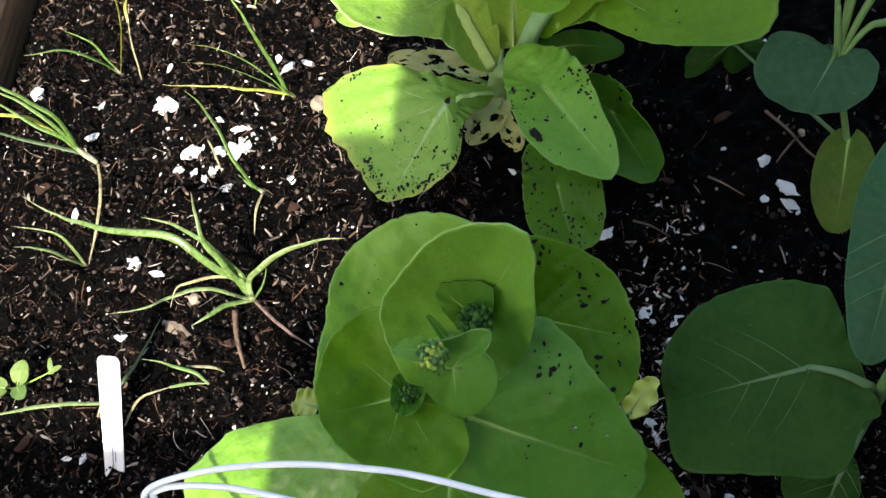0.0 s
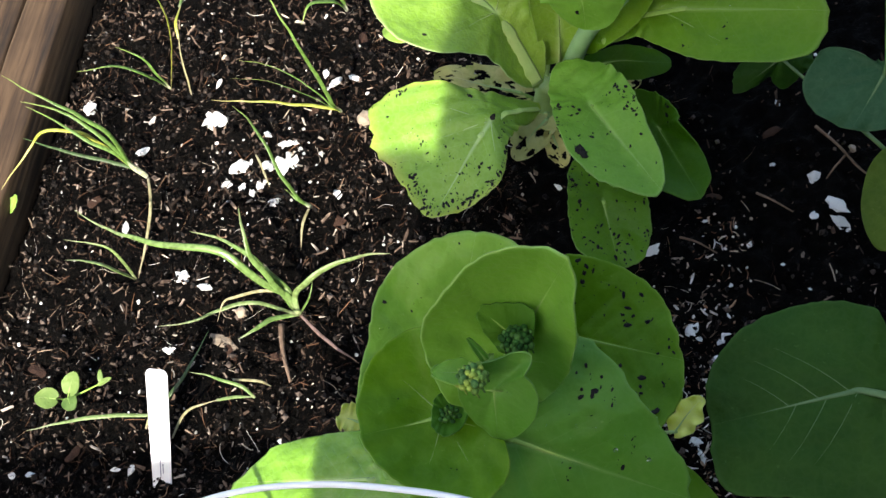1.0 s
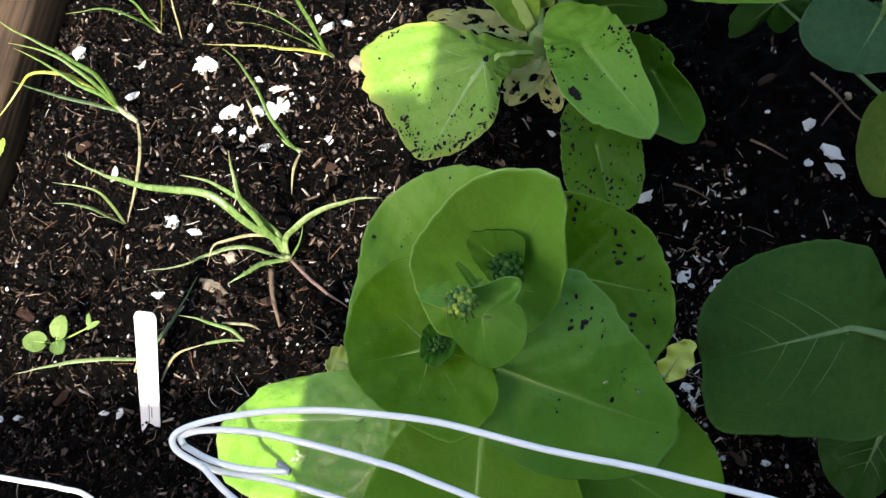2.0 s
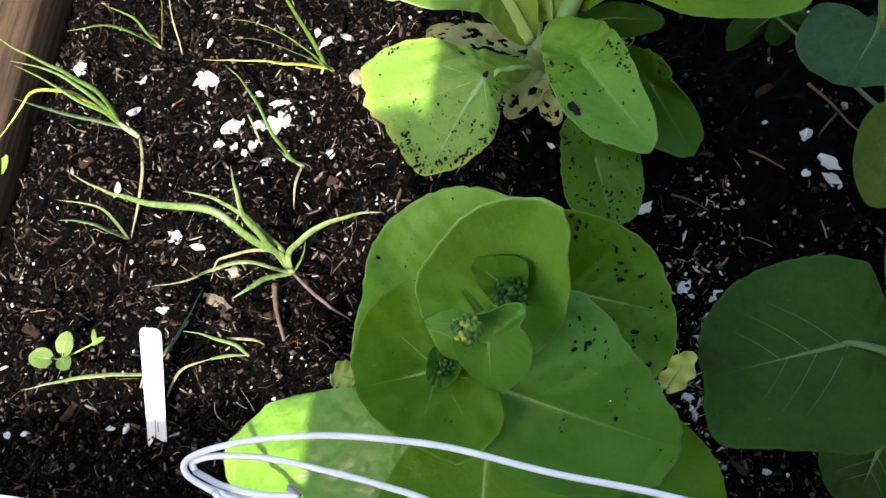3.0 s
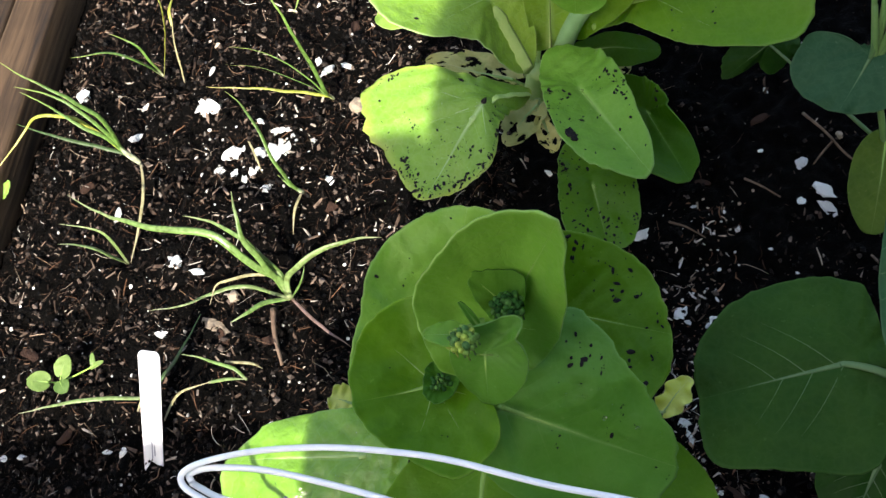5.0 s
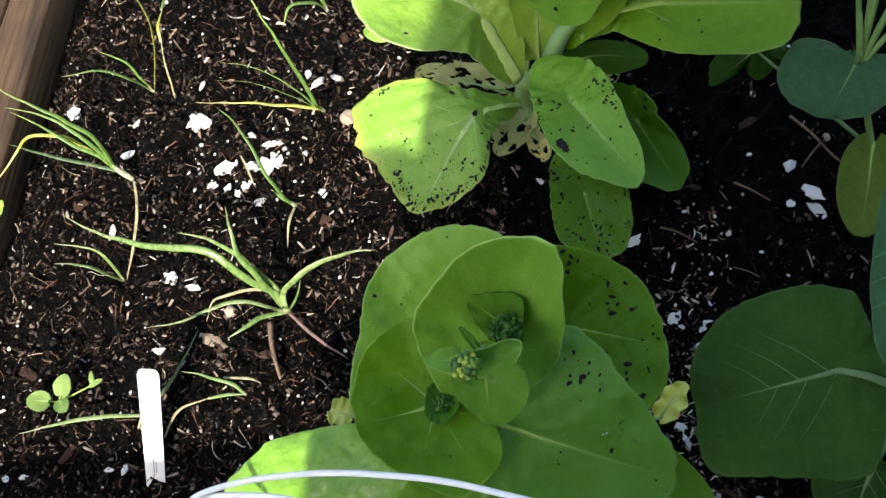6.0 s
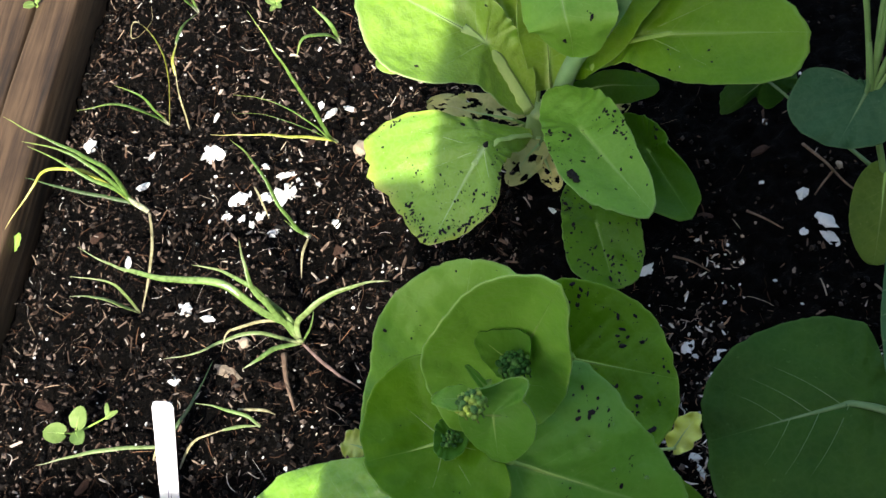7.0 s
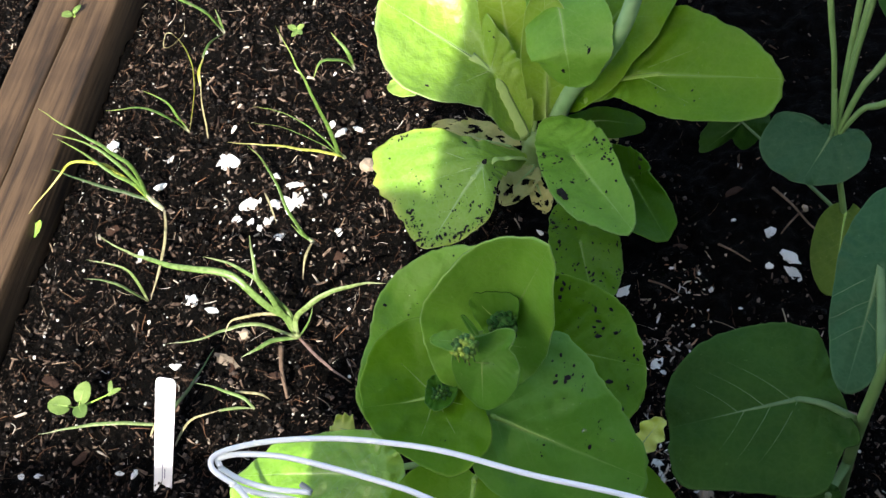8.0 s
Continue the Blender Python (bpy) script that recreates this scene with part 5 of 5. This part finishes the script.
wire("upper_loop", [(-0.030, -0.2130, WZ - 0.004), (-0.0405, -0.2065, WZ - 0.002), (-0.0405, -0.2010, WZ), (-0.030, -0.1968, WZ), (-0.010, -0.1940, WZ), (0.016, -0.1938, WZ), (0.042, -0.1966, WZ), (0.066, -0.2010, WZ), (0.102, -0.2115, WZ), (0.146, -0.2222, WZ), (0.21, -0.243, WZ), (0.25, -0.275, WZ - 0.01), (0.26, -0.32, WZ - 0.03)])
wire("middle_loop", [(-0.0380, -0.2045, WZ - 0.003), (-0.0390, -0.2012, WZ - 0.003), (-0.029, -0.1994, WZ - 0.002), (-0.008, -0.2012, WZ - 0.002), (0.0165, -0.2072, WZ - 0.002), (0.038, -0.2135, WZ - 0.002), (0.055, -0.2195, WZ - 0.002), (0.09, -0.236, WZ - 0.004), (0.13, -0.27, WZ - 0.01), (0.14, -0.32, WZ - 0.03)])
wire("hooked_end", [(-0.0395, -0.2040, WZ - 0.006), (-0.0360, -0.2060, WZ - 0.007), (-0.028, -0.2100, WZ - 0.008), (-0.014, -0.2136, WZ - 0.009), (0.003, -0.2150, WZ - 0.010)])
bm = bmesh.new()
tube(bm, [(0.003, -0.2150, WZ - 0.010), (0.0005, -0.2128, WZ - 0.010), (-0.002, -0.2112, WZ - 0.010)], lambda s: 0.0013, 8)
part("cut_end", bm, WIRE_END, support, "bare grey cut wire end")
wire("lower_loop", [(-0.0355, -0.2100, WZ - 0.012), (-0.024, -0.2140, WZ - 0.012), (0.0, -0.2185, WZ - 0.014), (0.04, -0.232, WZ - 0.016), (0.08, -0.255, WZ - 0.02), (0.11, -0.30, WZ - 0.04)])
wire("leg", [(-0.0300, -0.2130, WZ - 0.004), (-0.018, -0.2250, WZ - 0.010), (0.006, -0.242, WZ - 0.030), (0.04, -0.262, 0.20), (0.06, -0.272, 0.10), (0.07, -0.28, -0.02)])
wire("side_loop", [(-0.2517, -0.1962, 0.185), (-0.2017, -0.1922, 0.190), (-0.1638, -0.1973, 0.190), (-0.1459, -0.2008, 0.190), (-0.1301, -0.2063, 0.190), (-0.1000, -0.2320, 0.185), (-0.0400, -0.2520, 0.160), (0.0200, -0.2680, 0.100), (0.0500, -0.2800, -0.020)])
settle(support)


# ---- perlite, stones, bark and fibres ----
def lump_mesh(name, seed, flat, mat, rough=0.5, long=1.0):
    """A broken, angular lump."""
    bm = bmesh.new()
    bmesh.ops.create_icosphere(bm, subdivisions=2, radius=1.0)
    rnd = random.Random(seed)
    bmesh.ops.rotate(bm, verts=bm.verts, matrix=Euler((rnd.uniform(0, 6), rnd.uniform(0, 6), 0)).to_matrix())
    for v in bm.verts:
        d = 1 + rough * noise.noise(v.co * 1.4 + Vector((seed * 3.7, 0, 0))) + 0.8 * rough * noise.noise(v.co * 2.6 + Vector((0, seed * 2.1, 0))) + rough * rnd.uniform(-0.26, 0.26)
        v.co = Vector((v.co.x * d * long, v.co.y * d * rnd.uniform(0.9, 1.1), v.co.z * d * flat))
    me = bpy.data.meshes.new(name)
    bm.to_mesh(me)
    bm.free()
    me.materials.append(mat)
    return me


LUMPS = [lump_mesh("perlite_lump", s, 0.40, PERLITE, 0.58, 1.0 + 0.14 * (s % 4)) for s in range(1, 10)]
rnd = random.Random(5)


def lump(x, y, size, mesh=None, label="white crumbly perlite lump on the soil", group="perlite lumps", name="perlite_lump", category="perlite"):
    ob = new(name, mesh or rnd.choice(LUMPS))
    ob.location = (x, y, soil_height(x, y) + size * 0.28)
    ob.rotation_euler = (rnd.uniform(-0.4, 0.4), rnd.uniform(-0.4, 0.4), rnd.uniform(0, 6.28))
    ob.scale = (size, size * rnd.uniform(0.65, 1.0), size)
    return tagged(ob, label, category, group)


SUNNY = [(-0.191, 0.022, 6.2), (-0.172, 0.013, 4.8), (-0.243, 0.067, 4.7), (-0.090, 0.184, 3.7), (-0.083, 0.178, 5.6), (-0.066, 0.179, 4.2), (-0.179, 0.154, 9.5), (-0.186, 0.152, 3.3), (-0.177, 0.186, 3.4), (-0.158, 0.111, 8.2), (-0.144, 0.088, 3.2), (-0.125, 0.079, 4.0), (-0.133, 0.135, 3.2), (-0.118, 0.125, 5.0), (-0.110, 0.128, 3.6), (-0.133, 0.110, 5.9), (-0.122, 0.110, 7.7), (-0.113, 0.112, 6.8), (-0.165, 0.096, 4.1), (-0.151, 0.092, 3.6), (-0.139, 0.095, 4.1), (-0.134, 0.097, 3.2), (-0.078, 0.080, 4.8), (-0.285, 0.175, 6.0), (-0.234, 0.131, 4.3), (-0.230, 0.158, 3.4), (-0.197, -0.031, 4.8), (-0.307, -0.117, 4.1), (-0.294, -0.117, 3.6), (-0.228, -0.116, 3.0), (-0.216, -0.117, 3.4), (-0.110, -0.101, 3.3)]
SHADY = [(0.258, 0.062, 7.6), (0.253, 0.032, 5.4), (0.268, 0.038, 9.2), (0.270, 0.027, 7.5), (0.183, 0.038, 2.9), (0.210, 0.017, 3.5), (0.146, 0.017, 6.1), (0.085, 0.070, 3.8), (0.169, -0.040, 4.8), (0.172, -0.046, 2.8), (0.163, -0.115, 3.9), (0.169, -0.154, 4.2), (0.160, -0.154, 2.7), (0.165, -0.159, 3.1), (0.240, 0.122, 2.6), (0.231, 0.075, 3.0), (0.196, -0.010, 2.4), (0.167, -0.126, 3.5), (0.230, 0.001, 1.8), (0.245, -0.017, 1.8), (0.180, -0.159, 2.3), (0.207, -0.163, 3.1), (0.166, -0.040, 6.0), (0.185, -0.049, 3.2), (0.163, -0.115, 5.0), (0.166, -0.123, 4.0), (0.168, -0.154, 3.4), (0.177, -0.155, 3.0), (0.182, -0.159, 3.0), (0.173, -0.075, 2.5), (0.182, -0.060, 2.4)]
for x, y, mm in SUNNY:
    lump(x, y, 0.82 * mm / 1000)
for x, y, mm in SHADY:
    lump(x, y, 0.66 * mm / 1000)
for k in range(34):
    a, r = rnd.uniform(0, 6.28), 0.046 * math.sqrt(rnd.random())
    lump(-0.138 + r * 1.15 * math.cos(a), 0.106 + r * math.sin(a), rnd.choice((0.8, 1.0, 1.3, 1.6, 2.2)) / 1000)
STONES = [lump_mesh("pebble", s, 0.7, PEBBLE, 0.3) for s in (11, 12)]
for x, y, mm in ((0.195, -0.137, 6), (-0.144, -0.008, 5), (0.155, -0.095, 3), (-0.056, 0.140, 7), (0.284, 0.080, 3)):
    lump(x, y, mm / 1000, rnd.choice(STONES), "small tan pebble half sunk in the soil", "pebbles", "pebble", "pebble")
TAN = plain("tan_wood", (0.16, 0.12, 0.085), (0.30, 0.24, 0.17), 180, 0.7, 0.3, 0.6, 0.0015)
lump(-0.1568, -0.0287, 0.0058, lump_mesh("wood_chip", 27, 0.25, TAN, 0.4, 2.2), "pale tan wood chip lying on the soil", "wood chips", "wood_chip", "wood chip").rotation_euler = (0.1, 0.0, -0.55)
BARKS = [lump_mesh("bark_piece", s, 0.22, BARK, 0.5, 2.0) for s in (21, 22, 23)]
for x, y, mm in ((0.233, 0.098, 5), (0.190, 0.055, 4), (-0.151, -0.036, 5), (-0.118, -0.042, 5), (-0.077, 0.06, 5), (-0.30, -0.04, 6), (-0.262, -0.103, 5), (-0.27, 0.09, 4), (-0.101, 0.155, 4), (0.19, -0.16, 5), (0.25, -0.2, 5), (-0.06, 0.21, 5)):
    lump(x, y, 0.75 * mm / 1000, rnd.choice(BARKS), "reddish-brown bark piece lying on the soil", "bark pieces", "bark_piece", "bark")


def twig(points, r):
    bm = bmesh.new()
    tube(bm, points, lambda s: r * (1 - 0.5 * s), 6)
    tagged(mesh_object("twig", bm, TWIG), "thin brown twig lying on the soil", "twig", "twigs on the soil")


twig([(0.262, 0.098, 0.004), (0.274, 0.080, 0.008), (0.286, 0.062, 0.006), (0.302, 0.048, 0.004)], 0.0012)
twig([(0.278, 0.073, 0.006), (0.270, 0.065, 0.005), (0.264, 0.058, 0.004)], 0.0009)
twig([(0.165, 0.024, 0.003), (0.176, 0.018, 0.006), (0.188, 0.010, 0.004)], 0.0009)
twig([(0.218, 0.052, 0.003), (0.228, 0.044, 0.006), (0.240, 0.036, 0.003)], 0.0010)
twig([(-0.113, -0.020, 0.004), (-0.110, -0.040, 0.006), (-0.104, -0.062, 0.004)], 0.0022)


def scatter(count, seed, spread=1.0):
    rnd = random.Random(seed)
    for _ in range(count):
        x, y = rnd.uniform(-0.46, 0.36), rnd.uniform(-0.24, 0.40)
        if x > 0.06 and (y > -0.03 and rnd.random() < 0.68 or y > 0.02 and rnd.random() < 0.6):
            continue
        yield rnd, x, y


def on_board(x, y, margin=0.004):
    d = (Vector((x, y, 0)) - EDGE).dot(ACROSS)
    return -0.082 < d < margin


def chips():
    """Flat, skewed scraps of bark and compost strewn all over the soil, small dark ones and a few pale splinters."""
    verts, faces = [], []
    for rnd, x, y in scatter(52000, 7):
        if on_board(x, y):
            continue
        size = 0.0006 + 0.0036 * rnd.random() ** 3.6
        ln, wd, th = size * rnd.uniform(1.0, 3.4), size * rnd.uniform(0.2, 0.8), size * rnd.uniform(0.15, 0.5)
        m = Matrix.Translation((x, y, soil_height(x, y) + th * 0.5 + 0.0012 * rnd.random())) @ Euler((rnd.uniform(-0.9, 0.9), rnd.uniform(-0.9, 0.9), rnd.uniform(0, 6.28))).to_matrix().to_4x4()
        k = len(verts)
        for sx, sy, sz in ((-1, -1, -1), (1, -1, -1), (1, 1, -1), (-1, 1, -1), (-1, -1, 1), (1, -1, 1), (1, 1, 1), (-1, 1, 1)):
            verts.append(m @ Vector((sx * ln / 2 * rnd.uniform(0.3, 1.1), sy * wd / 2 * rnd.uniform(0.05, 1.1), sz * th / 2 * rnd.uniform(0.5, 1.0))))
        for q in ((3, 2, 1, 0), (4, 5, 6, 7), (0, 1, 5, 4), (1, 2, 6, 5), (2, 3, 7, 6), (3, 0, 4, 7)):
            faces.append([k + i for i in q])
    tagged(raw_object("bark_chips", verts, faces, CHIPS), "scattered brown bark and compost chips over the soil", "bark chips", kind="stuff")


def fibres():
    """Thin curled roots, needles and straw bits."""
    verts, faces = [], []
    for rnd, x, y in scatter(13000, 8):
        if on_board(x, y):
            continue
        if x > 0.06 and rnd.random() < 0.5:
            continue
        ln, r = 0.002 + 0.013 * rnd.random() ** 2.2, 0.00006 + 0.00036 * rnd.random() ** 3.0
        kind = rnd.random()
        if kind < 0.035:
            ln, bow, r = rnd.uniform(0.006, 0.016), 0.2, rnd.uniform(0.0003, 0.0006)
        elif kind < 0.8:
            ln, bow, r = 0.0015 + 0.018 * rnd.random() ** 2.8, 0.55, 0.00005 + 0.00020 * rnd.random() ** 2.2
        else:
            bow = 0.8
        a, bend, wig = rnd.uniform(0, 6.28), rnd.gauss(0, bow), rnd.gauss(0, 0.3 * bow)
        z = soil_height(x, y) + 0.0008 + 0.0022 * rnd.random()
        px, py, rings = x, y, []
        tilt = rnd.uniform(-0.2, 0.3)
        steps = 6
        for i in range(steps + 1):
            s = i / steps
            d = a + bend * (s - 0.5) + wig * math.sin(7 * s)
            n = Vector((-math.sin(d), math.cos(d), 0))
            zz = max(z + tilt * ln * (s - 0.5), soil_height(px, py) + r)
            rr = r * (1 - 0.7 * abs(s - 0.4))
            k = len(verts)
            c = Vector((px, py, zz))
            verts.extend((c + n * rr, c + Vector((0, 0, rr * 0.7)), c - n * rr, c - Vector((0, 0, rr * 0.7))))
            rings.append(k)
            px, py = px + math.cos(d) * ln / steps, py + math.sin(d) * ln / steps
        for p, q in zip(rings, rings[1:]):
            for i in range(4):
                faces.append((p + i, p + (i + 1) % 4, q + (i + 1) % 4, q + i))
        faces.append((rings[0] + 3, rings[0] + 2, rings[0] + 1, rings[0]))
        faces.append((rings[-1], rings[-1] + 1, rings[-1] + 2, rings[-1] + 3))
    tagged(raw_object("root_fibres", verts, faces, FIBRES), "thin orange-brown needles and root fibres on the soil", "fibres", kind="stuff")


def dry_litter():
    """Paler dry splinters and stalk bits strewn thickly between the mustard and the cabbage."""
    rnd = random.Random(31)
    verts, faces = [], []
    for _ in range(320):
        y = rnd.uniform(-0.215, 0.045)
        x = 0.173 + 0.05 * (y + 0.05) + 0.3 * max(y + 0.03, 0.0) + rnd.gauss(0, 0.012)
        ln, wd = 0.0010 + 0.009 * rnd.random() ** 2.6, 0.0004 + 0.0024 * rnd.random() ** 3
        m = Matrix.Translation((x, y, soil_height(x, y) + 0.0012 + 0.002 * rnd.random())) @ Euler((rnd.uniform(-0.5, 0.5), rnd.uniform(-0.4, 0.4), rnd.uniform(0, 6.28))).to_matrix().to_4x4()
        k = len(verts)
        bend = rnd.gauss(0, 0.15) * ln
        for px, py in ((-0.5, 0), (0.0, bend), (0.5, 0)):
            w = wd * (0.5 if px else 1.0) * rnd.uniform(0.6, 1.0)
            for sy, sz in ((-1, -1), (1, -1), (1, 1), (-1, 1)):
                verts.append(m @ Vector((px * ln, py + sy * w / 2 if px == 0 else sy * w / 2, sz * w * 0.3)))
        for p in (k, k + 4):
            for i in range(4):
                faces.append((p + i, p + (i + 1) % 4, p + 4 + (i + 1) % 4, p + 4 + i))
        faces.extend(((k + 3, k + 2, k + 1, k), (k + 8, k + 9, k + 10, k + 11)))
    tagged(raw_object("dry_litter", verts, faces, LITTER), "dry tan splinters and stalk bits on shaded soil", "litter", kind="stuff")


def clods():
    """Dark crumbs of soil, heaped unevenly."""
    verts, faces = [], []
    for rnd, x, y in scatter(30000, 12):
        if on_board(x, y):
            continue
        if noise.noise(Vector((x * 40, y * 40, 5))) < rnd.uniform(-0.5, 0.1):
            continue
        r = 0.0006 + 0.0026 * rnd.random() ** 3
        k = len(verts)
        c = Vector((x, y, soil_height(x, y) + r * rnd.uniform(0.1, 0.9)))
        turn = Euler((rnd.uniform(0, 6.28), rnd.uniform(0, 6.28), rnd.uniform(0, 6.28))).to_matrix()
        for d in ((1, 0, 0), (0, 1, 0), (-1, 0, 0), (0, -1, 0), (0, 0, 1), (0, 0, -1)):
            verts.append(c + turn @ Vector(d) * r * rnd.uniform(0.5, 1.2))
        for i in range(4):
            faces.append((k + i, k + (i + 1) % 4, k + 4))
            faces.append((k + (i + 1) % 4, k + i, k + 5))
    tagged(raw_object("soil_clods", verts, faces, CLODS), "small dark crumbs of moist soil", "soil crumbs", kind="stuff")


def grit():
    """Small white perlite grains."""
    bm = bmesh.new()
    bmesh.ops.create_icosphere(bm, subdivisions=1, radius=1.0)
    ico_v, ico_f = [v.co.copy() for v in bm.verts], [[v.index for v in f.verts] for f in bm.faces]
    bm.free()
    verts, faces = [], []
    for rnd, x, y in scatter(1300, 9):
        if on_board(x, y):
            continue
        s = 0.00035 + 0.0013 * rnd.random() ** 3.6
        k = len(verts)
        c = Vector((x, y, soil_height(x, y) + s * 0.5))
        st = Vector((rnd.uniform(0.7, 1.3), rnd.uniform(0.7, 1.3), rnd.uniform(0.5, 0.9)))
        for v in ico_v:
            verts.append(c + Vector((v.x * st.x, v.y * st.y, v.z * st.z)) * s * rnd.uniform(0.75, 1.2))
        faces.extend([[k + i for i in f] for f in ico_f])
    tagged(raw_object("perlite_grains", verts, faces, GRIT), "fine white perlite grains strewn through the soil", "perlite", kind="stuff")


def crumbs(name, label, jobs, seed):
    """Black soil crumbs splashed on leaves; jobs: blade, how many, where along and across it, largest size."""
    bm = bmesh.new()
    bmesh.ops.create_icosphere(bm, subdivisions=1, radius=1.0)
    ico_v, ico_f = [v.co.copy() for v in bm.verts], [[v.index for v in f.verts] for f in bm.faces]
    bm.free()
    rnd = random.Random(seed)
    verts, faces = [], []
    for bl, count, (u0, u1), (v0, v1), big in jobs:
        for _ in range(count):
            polar = isinstance(bl, Round)
            u, v = rnd.uniform(u0, u1), rnd.uniform(v0, v1)
            if polar:
                u = math.sqrt(rnd.uniform(u0 * u0, u1 * u1))
            for _ in range(rnd.choice((1, 1, 2, 3))):
                uu, vv = min(max(u + rnd.gauss(0, 0.014), 0.03), 0.97), v + rnd.gauss(0, 0.02) if polar else min(max(v + rnd.gauss(0, 0.02), -0.95), 0.95)
                q, n = bl.at(uu, vv), bl.normal(uu, vv)
                s = 0.0003 + 0.85 * big * rnd.random() ** 3
                k = len(verts)
                t = n.orthogonal().normalized()
                w = n.cross(t)
                turn = rnd.uniform(0, 6.28)
                t, w = t * math.cos(turn) + w * math.sin(turn), w * math.cos(turn) - t * math.sin(turn)
                lx, ly = rnd.uniform(0.8, 1.7), rnd.uniform(0.5, 1.0)
                for c in ico_v:
                    j = rnd.uniform(0.7, 1.25)
                    verts.append(q + (t * c.x * lx + w * c.y * ly + n * (c.z * 0.5 + 0.25)) * s * j)
                faces.extend([[k + i for i in f] for f in ico_f])
    tagged(raw_object(name, verts, faces, SPECK), label, "soil crumbs", kind="stuff")


def dew(jobs, seed):
    """Small flattened drops of water on the leaves; jobs: leaf, how many, where along and round it."""
    rnd = random.Random(seed)
    ball = bmesh.new()
    bmesh.ops.create_icosphere(ball, subdivisions=2, radius=1.0)
    ball_v, ball_f = [v.co.copy() for v in ball.verts], [[v.index for v in f.verts] for f in ball.faces]
    ball.free()
    verts, faces = [], []
    for bl, count, (u0, u1), (v0, v1) in jobs:
        for _ in range(count):
            u, v = rnd.uniform(u0, u1), rnd.uniform(v0, v1)
            q, n = bl.at(u, v), bl.normal(u, v)
            t = n.orthogonal().normalized()
            w = n.cross(t)
            r = rnd.uniform(0.0004, 0.0011)
            k = len(verts)
            verts.extend(q + (t * c.x + w * c.y * rnd.uniform(0.9, 1.1) + n * (c.z * 0.5 + 0.2)) * r for c in ball_v)
            faces.extend([[k + i for i in f] for f in ball_f])
    tagged(raw_object("dew_drops", verts, faces, WATER, True), "small clear water drops on the mustard leaves", "dew", kind="stuff")


chips()
dry_litter()
clods()
fibres()
grit()
crumbs("soil_crumbs", "black soil crumbs splashed on the mustard leaves", [
    (U["low_left"], 70, (0.30, 0.97), (-0.40, 0.30), 0.0012), (U["low_left"], 90, (0.84, 0.985), (-0.34, 0.16), 0.0017), (U["low_left"], 8, (0.1, 0.9), (-0.9, 0.9), 0.0016), (U["low_left"], 8, (0.90, 0.97), (0.42, 0.48), 0.0018), (U["low_left"], 4, (0.68, 0.72), (0.59, 0.62), 0.0026), (U["low_left"], 3, (0.06, 0.10), (0.9, 1.0), 0.0034),
    (U["middle"], 9, (0.82, 0.85), (0.18, 0.21), 0.0046), (U["middle"], 64, (0.25, 0.97), (-0.45, 0.6), 0.0014), (U["low_middle"], 60, (0.3, 0.97), (-0.4, 1.0), 0.0015), (U["low_middle"], 24, (0.4, 0.98), (-0.3, 0.3), 0.0014), (U["right"], 5, (0.3, 0.9), (-0.7, 0.7), 0.0012),
    (U["top"], 4, (0.5, 0.95), (-0.6, 0.6), 0.0016), (U["top_left"], 3, (0.3, 0.9), (-0.5, 0.5), 0.0014), (U["top_right"], 4, (0.2, 0.9), (-0.5, 0.5), 0.0010)], 3)
crumbs("soil_crumbs", "black soil crumbs on the flowering plant's leaves", [
    (F["far_right"], 70, (0.25, 0.96), (-0.55, 0.45), 0.0019), (F["right"], 18, (0.45, 0.95), (-0.42, 0.0), 0.0015), (F["right"], 5, (0.3, 0.8), (-0.1, 0.2), 0.0009),
    (F["left"], 4, (0.3, 0.8), (-0.5, 0.7), 0.0014), (F["back"], 7, (0.6, 0.95), (-0.45, 0.1), 0.0012), (F["bract"], 1, (0.3, 0.4), (-0.5, -0.3), 0.0010)], 4)
dew([(F["right"], 22, (0.3, 0.95), (-0.35, 0.15)), (F["back"], 10, (0.5, 0.9), (-0.5, 0.1)), (F["low_left"], 16, (0.2, 0.8), (-0.6, 0.6)), (U["top_left"], 10, (0.3, 0.9), (-0.4, 0.6)), (U["top_right"], 8, (0.3, 0.9), (-0.3, 0.3))], 21)
